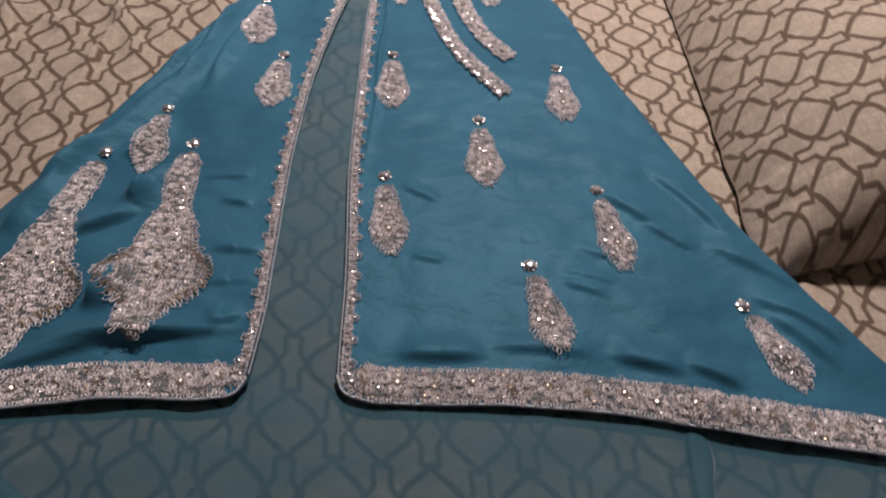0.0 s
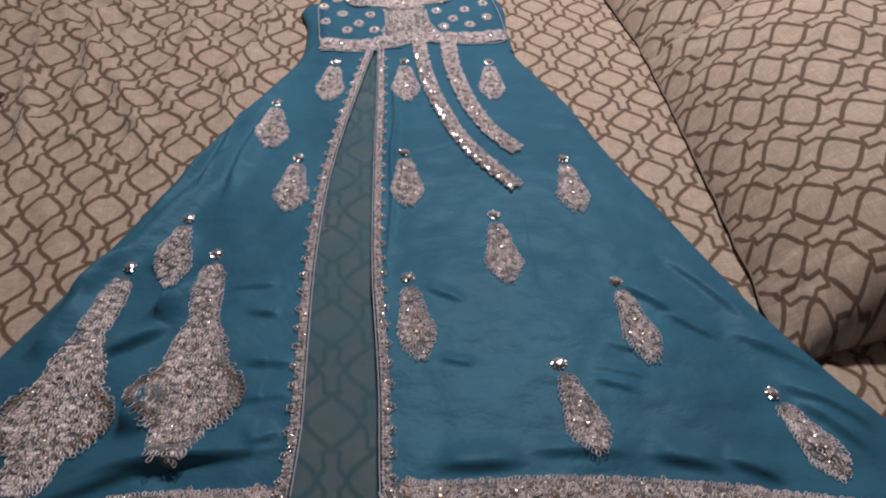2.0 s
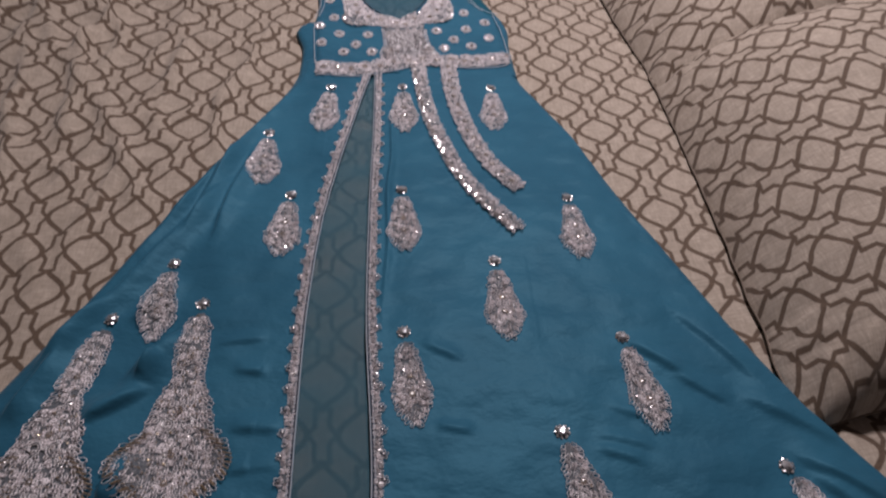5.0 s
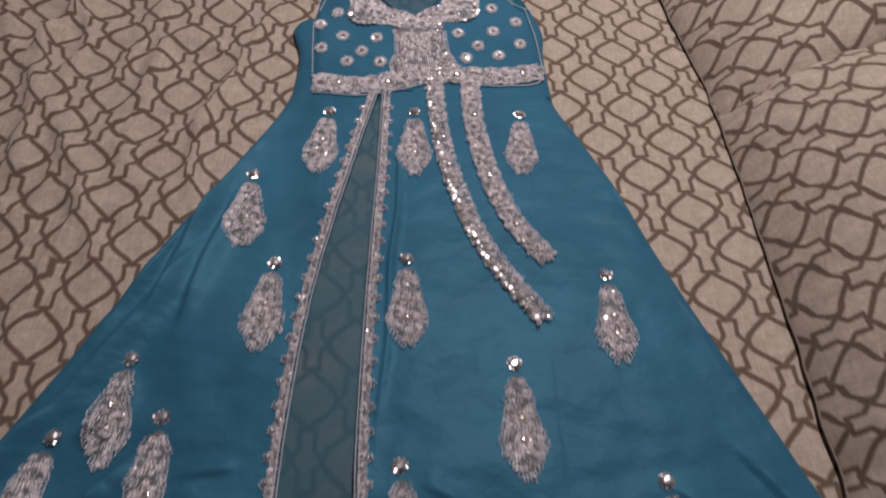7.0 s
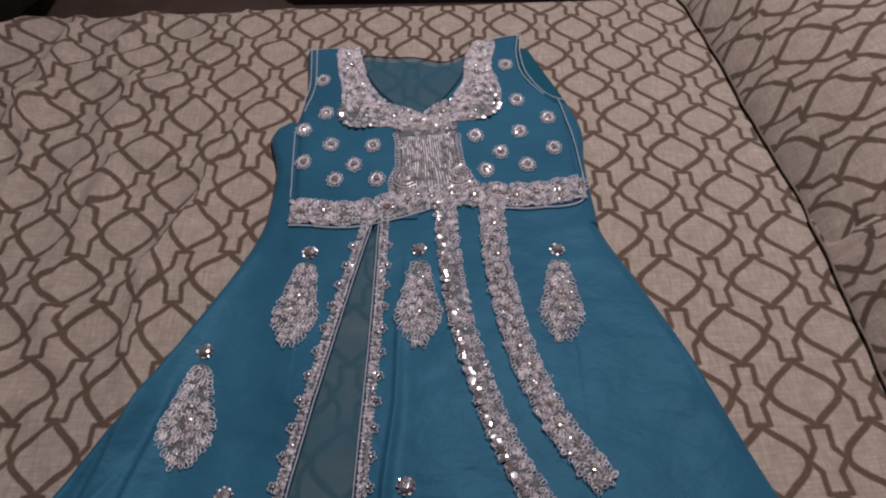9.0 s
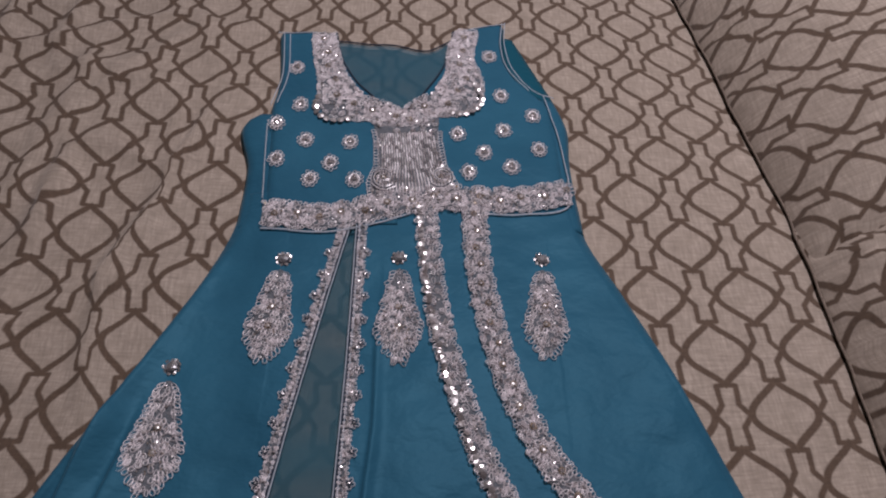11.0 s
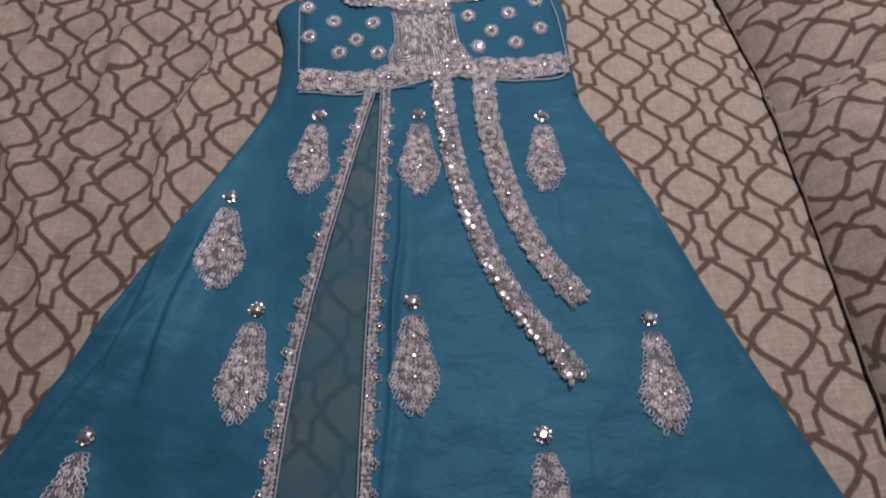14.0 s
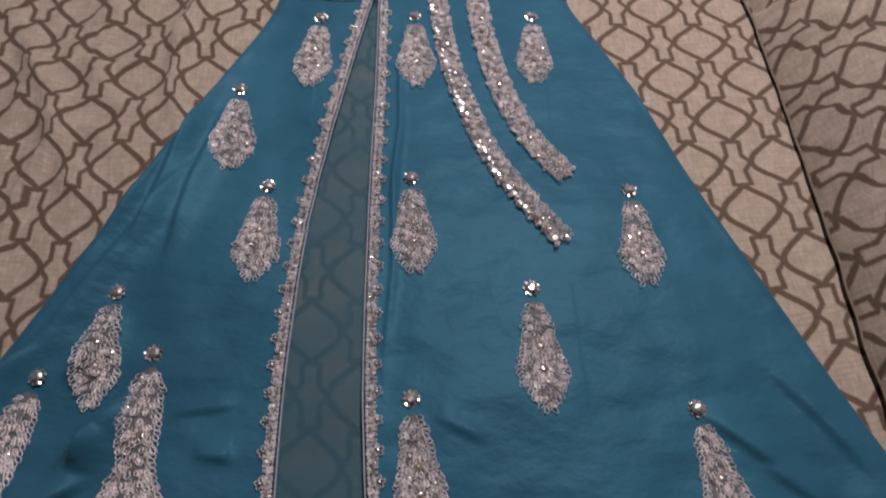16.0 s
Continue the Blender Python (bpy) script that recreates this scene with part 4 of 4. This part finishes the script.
for x, y in [(-0.178, 0.373), (-0.162, 0.285), (-0.192, 0.240), (-0.145, 0.208), (-0.079, 0.206), (-0.183, 0.168), (-0.105, 0.164), (-0.131, 0.133), (-0.068, 0.132), (0.139, 0.411), (0.153, 0.314), (0.201, 0.271), (0.082, 0.227), (0.153, 0.238), (0.121, 0.191), (0.204, 0.199), (0.097, 0.151), (0.160, 0.163)]:
    lace = Lace(0.0004, bodice_z)
    turn = rng.uniform(0, 1)
    ring = np.array([(0.0092 * math.cos(a + turn), 0.0120 * math.sin(a + turn)) for a in np.linspace(0, 6.283, 17)])
    lace.ground(ring, ring + (x, y), ring * 0.02 + (x, y), 3, 0.001)
    for k in range(10):
        a = 2 * math.pi * (k + turn) / 10
        lace.loop(x + 0.0058 * math.cos(a), y + 0.0082 * math.sin(a), a + rng.normal(0, 0.2), rng.uniform(0.006, 0.0085), 0.0055, up=0.0016)
        lace.loop(x + 0.003 * math.cos(a + 0.3), y + 0.003 * math.sin(a + 0.3), a, 0.006, 0.004, up=0.002)
    circle = [(x + 0.0070 * math.cos(a), y + 0.0098 * math.sin(a)) for a in np.linspace(0, 6.283, 21)]
    lace.cord(circle, 0.0008, 1, 0.003)
    lace.sequin(x, y, 0.0036, 0.4, 2, 0.0042)
    for k in range(6):
        a = 2 * math.pi * (k + turn) / 6
        lace.sequin(x + 0.0062 * math.cos(a), y + 0.0062 * math.sin(a), 0.0017, 0.6, 2, 0.0038)
        lace.bead(x + 0.0042 * math.cos(a), y + 0.0042 * math.sin(a), 0.001, 3 if k % 2 else 5, 0.0045)
    lace.done("rosette", dress, "small round silver thread rosette")

# stitched lines on the bodice
lines = {
    "side_stitching": [[(-0.193, 0.097), (-0.199, 0.16), (-0.206, 0.238)], [(0.242, 0.145), (0.237, 0.22), (0.222, 0.318)]],
    "armhole_stitching": [[(-0.198, 0.286), (-0.191, 0.34), (-0.200, 0.462)], [(-0.207, 0.280), (-0.200, 0.335), (-0.210, 0.464)], [(0.166, 0.502), (0.160, 0.44), (0.172, 0.372), (0.200, 0.330)], [(0.171, 0.505), (0.167, 0.44), (0.182, 0.368), (0.215, 0.324), (0.238, 0.312)]],
    "neck_piping": [[(-0.121, 0.467), (-0.103, 0.389), (-0.067, 0.328), (-0.004, 0.279), (0.041, 0.337), (0.065, 0.393), (0.080, 0.480)]],
    "shoulder_stitching": [[(-0.220, 0.463), (-0.18, 0.463), (-0.125, 0.464)], [(0.082, 0.478), (0.13, 0.490), (0.170, 0.501)]],
}
lace = Lace(0.0002, lambda x, y: BED_Z + 0.0095)
lace.cord([(x, back_neck(x)) for x in np.linspace(-0.125, 0.085, 40)], 0.0013, 5)
lace.done("back_neck_edge", dress, "dark rolled edge of the back neckline")
for name, paths in lines.items():
    for p in paths:
        lace = Lace(0.0002, bodice_z)
        lace.cord(spline(p, 60), 0.0008 if name != "neck_piping" else 0.0016, 6 if name != "neck_piping" else 5)
        lace.done(name, dress, "fine pale stitched line" if name != "neck_piping" else "dark corded neck edge")


# ---- furniture beyond the bed ----
def carved_panel(cx, cz, y, w, h, parent, seed):
    """Scrolling leaves in low relief inside a moulded frame."""
    bm = bmesh.new()
    box(bm, (cx - w / 2, y, cz - h / 2), (cx + w / 2, y + 0.012, cz + h / 2), 0.002)
    panel = part("door_panel", bm, EBONY, parent, "dark panel carved with scrolling leaves", False)
    for lo, hi in (((cx - w / 2 - 0.022, cz - h / 2 - 0.022), (cx + w / 2 + 0.022, cz - h / 2)), ((cx - w / 2 - 0.022, cz + h / 2), (cx + w / 2 + 0.022, cz + h / 2 + 0.022)), ((cx - w / 2 - 0.022, cz - h / 2), (cx - w / 2, cz + h / 2)), ((cx + w / 2, cz - h / 2), (cx + w / 2 + 0.022, cz + h / 2))):
        boxed("moulding", (lo[0], y - 0.014, lo[1]), (hi[0], y + 0.006, hi[1]), EBONY, panel, 0.004)
    verts, faces = [], []
    for sign in (-1, 1):
        for row in range(int(h / 0.055)):
            z0 = cz - h / 2 + 0.03 + row * 0.055
            for k in range(3):
                r0 = 0.022 - 0.004 * k
                path = []
                for i in range(16):
                    a = i / 15 * 5.2 + row * 1.3
                    r = r0 * (1 - 0.055 * i)
                    path.append((cx + sign * (0.018 + 0.034 * k + r * math.cos(a)), y - 0.003 - 0.004 * math.sin(i / 15 * 3.14), z0 + r * math.sin(a)))
                v, f = tube(path, 0.0045, 5)
                base = len(verts)
                verts += v
                faces += [tuple(base + q for q in face) for face in f]
    tagged(raw("carving", verts, faces, EBONY, panel, smooth=True), kind="stuff")


def build_cabinet(x0, x1, y0, y1, top):
    root = tagged(new("cabinet"), "dark carved wooden cabinet against the wall behind the bed", "cabinet")
    boxed("body", (x0 + 0.01, y0 + 0.02, 0.06), (x1 - 0.01, y1, top - 0.03), EBONY, root)
    boxed("plinth", (x0, y0 + 0.01, 0.0), (x1, y1, 0.06), EBONY, root)
    boxed("top_board", (x0 - 0.02, y0 - 0.02, top - 0.03), (x1 + 0.02, y1, top), EBONY, root, 0.008)
    for x in (x0 + 0.045, x1 - 0.045):
        bm = bmesh.new()
        box(bm, (x - 0.045, y0 - 0.004, 0.06), (x + 0.045, y0 + 0.02, top - 0.03), 0.004)
        pil = part("pilaster", bm, EBONY, root, "carved corner post", False)
        verts, faces = [], []
        for k in range(int((top - 0.15) / 0.05)):
            z = 0.10 + k * 0.05
            for sign in (-1, 1):
                path = [(x + sign * (0.006 + 0.024 * math.sin(i / 9 * 3.14)), y0 - 0.008, z + 0.042 * i / 9 - 0.012 * math.sin(i / 9 * 3.14)) for i in range(10)]
                v, f = tube(path, 0.0055, 5)
                base = len(verts)
                verts += v
                faces += [tuple(base + q for q in face) for face in f]
        tagged(raw("carving", verts, faces, EBONY, pil, smooth=True), kind="stuff")
    span = x1 - x0 - 0.20
    n = 3
    for k in range(n):
        a = x0 + 0.10 + span * k / n
        b = a + span / n - 0.012
        bm = bmesh.new()
        box(bm, (a, y0, 0.08), (b, y0 + 0.02, top - 0.05), 0.003)
        door = part("door", bm, EBONY, root, "dark wooden cabinet door", False)
        mid = (a + b) / 2
        if k != 1:
            carved_panel(mid, (0.08 + top - 0.05) / 2, y0 - 0.010, (b - a) * 0.56, top - 0.32, door, k)
        else:
            for x in (a + 0.05, b - 0.05):
                boxed("stile", (x - 0.012, y0 - 0.010, 0.10), (x + 0.012, y0, top - 0.07), EBONY, door, 0.003)
        knob = bmesh.new()
        bmesh.ops.create_uvsphere(knob, u_segments=14, v_segments=9, radius=0.011)
        bmesh.ops.translate(knob, verts=knob.verts, vec=(mid if k == 1 else b - 0.02, y0 - 0.016, 0.375))
        part("knob", knob, CHROME, door, "small steel knob")
    return root


build_cabinet(-0.545, 0.90, 1.62, 2.12, 0.78)


def cushion(bm, centre, size, wobble, seed):
    """A padded block with rounded sides and creases."""
    r = bmesh.ops.create_cube(bm, size=2.0)
    bmesh.ops.subdivide_edges(bm, edges=list({e for v in r["verts"] for e in v.link_edges}), cuts=14, use_grid_fill=True)
    for v in bm.verts:
        p = v.co.copy()
        k = (abs(p.x) ** 5 + abs(p.y) ** 5 + abs(p.z) ** 5) ** (1 / 5)
        p /= max(k, 1e-6)
        q = Vector((p.x * size[0] / 2, p.y * size[1] / 2, p.z * size[2] / 2))
        q += p * wobble * (noise.noise(Vector((q.x * 7 + seed, q.y * 7, q.z * 7))) + 0.6 * abs(noise.noise(Vector((q.x * 18, q.y * 6, q.z * 18 + seed)))))
        v.co = q + Vector(centre)


def build_armchair(x, y):
    root = tagged(new("armchair"), "black creased leather armchair standing beyond the bed", "armchair")
    for name, c, s, w in (("seat", (x, y, 0.34), (0.62, 0.62, 0.24), 0.022), ("backrest", (x, y + 0.30, 0.62), (0.72, 0.22, 0.56), 0.030), ("armrest", (x - 0.38, y - 0.02, 0.40), (0.20, 0.74, 0.48), 0.028), ("armrest", (x + 0.38, y - 0.02, 0.40), (0.20, 0.74, 0.48), 0.028)):
        bm = bmesh.new()
        cushion(bm, c, s, w, x + c[2])
        part(name, bm, LEATHER, root)
    for dx in (-0.40, 0.40):
        for dy in (-0.32, 0.34):
            boxed("foot", (x + dx - 0.03, y + dy - 0.03, 0.0), (x + dx + 0.03, y + dy + 0.03, 0.19), EBONY, root)
    return root


build_armchair(-1.80, 1.55)


def build_side_table(x, y):
    root = tagged(new("side_table"), "dark wooden side table in the room's corner", "table")
    boxed("table_top", (x - 0.3, y - 0.25, 0.56), (x + 0.3, y + 0.25, 0.60), EBONY, root, 0.006)
    boxed("drawer", (x - 0.27, y - 0.235, 0.40), (x + 0.27, y + 0.22, 0.559), EBONY, root, 0.004)
    for dx in (-0.25, 0.25):
        for dy in (-0.2, 0.2):
            boxed("leg", (x + dx - 0.025, y + dy - 0.025, 0.0), (x + dx + 0.025, y + dy + 0.025, 0.40), EBONY, root, 0.004)
    return root


build_side_table(2.62, 1.80)


def build_shawl(x, y):
    """A folded dark cloth whose corner points into the bed's middle."""
    root = tagged(new("folded_cloth"), "folded dark brown cloth with grey embroidery on the bed", "cloth")
    turn = radians(162)
    c, s = math.cos(turn), math.sin(turn)

    def place(u, v, z):
        return x + u * c - v * s, y + u * s + v * c, z

    for k in range(3):
        verts, faces, n = [], [], 22
        for j in range(n + 1):
            for i in range(n + 1):
                u, v = 0.30 * i / n + 0.006 * k, 0.26 * j / n + 0.005 * k
                px, py, _ = place(u, v, 0)
                edge = min(1.0, min(i, j, n - i, n - j) / 2)
                z = BED_Z + 0.012 + k * 0.006 + 0.003 * edge + 0.003 * wave(u, v, 14, 40 + k) + 0.010 * max(0.0, wave(u, v, 5, 44))
                verts.append((px, py, z))
        for j in range(n):
            for i in range(n):
                a = j * (n + 1) + i
                faces.append((a, a + 1, a + n + 2, a + n + 1))
        ob = raw("fold", verts, faces, DARKCLOTH, root, smooth=True)
        m = ob.modifiers.new("thickness", "SOLIDIFY")
        m.thickness, m.offset = 0.005, -1
    verts, faces = [], []
    for k in range(24):
        u0, v0 = 0.03 + 0.052 * (k % 5), 0.03 + 0.05 * (k // 5)
        path = []
        for i in range(10):
            a = i / 9 * 5
            r = 0.016 * (1 - 0.07 * i)
            u, v = u0 + r * math.cos(a + k), v0 + r * math.sin(a + k)
            px, py, _ = place(u, v, 0)
            path.append((px, py, BED_Z + 0.0295 + 0.003 * wave(u, v, 14, 42) + 0.010 * max(0.0, wave(u, v, 5, 44))))
        v, f = tube(path, 0.0022, 4)
        base = len(verts)
        verts += v
        faces += [tuple(base + q for q in face) for face in f]
    tagged(raw("scroll_embroidery", verts, faces, GREYTHREAD, root, "grey scrolling embroidery", smooth=True), kind="stuff")
    return root


build_shawl(-0.812, -0.112)

# ---- the lamps that light the room ----
def build_ceiling_lamp(x, y):
    root = tagged(new("ceiling_lamp"), "round white ceiling lamp above the bed", "lamp")
    bm = bmesh.new()
    bmesh.ops.create_cone(bm, cap_ends=True, segments=32, radius1=0.17, radius2=0.19, depth=0.05)
    bmesh.ops.translate(bm, verts=bm.verts, vec=(x, y, 2.774))
    part("base", bm, CEIL, root, smooth=False)
    return root


build_ceiling_lamp(*LAMP_XY)
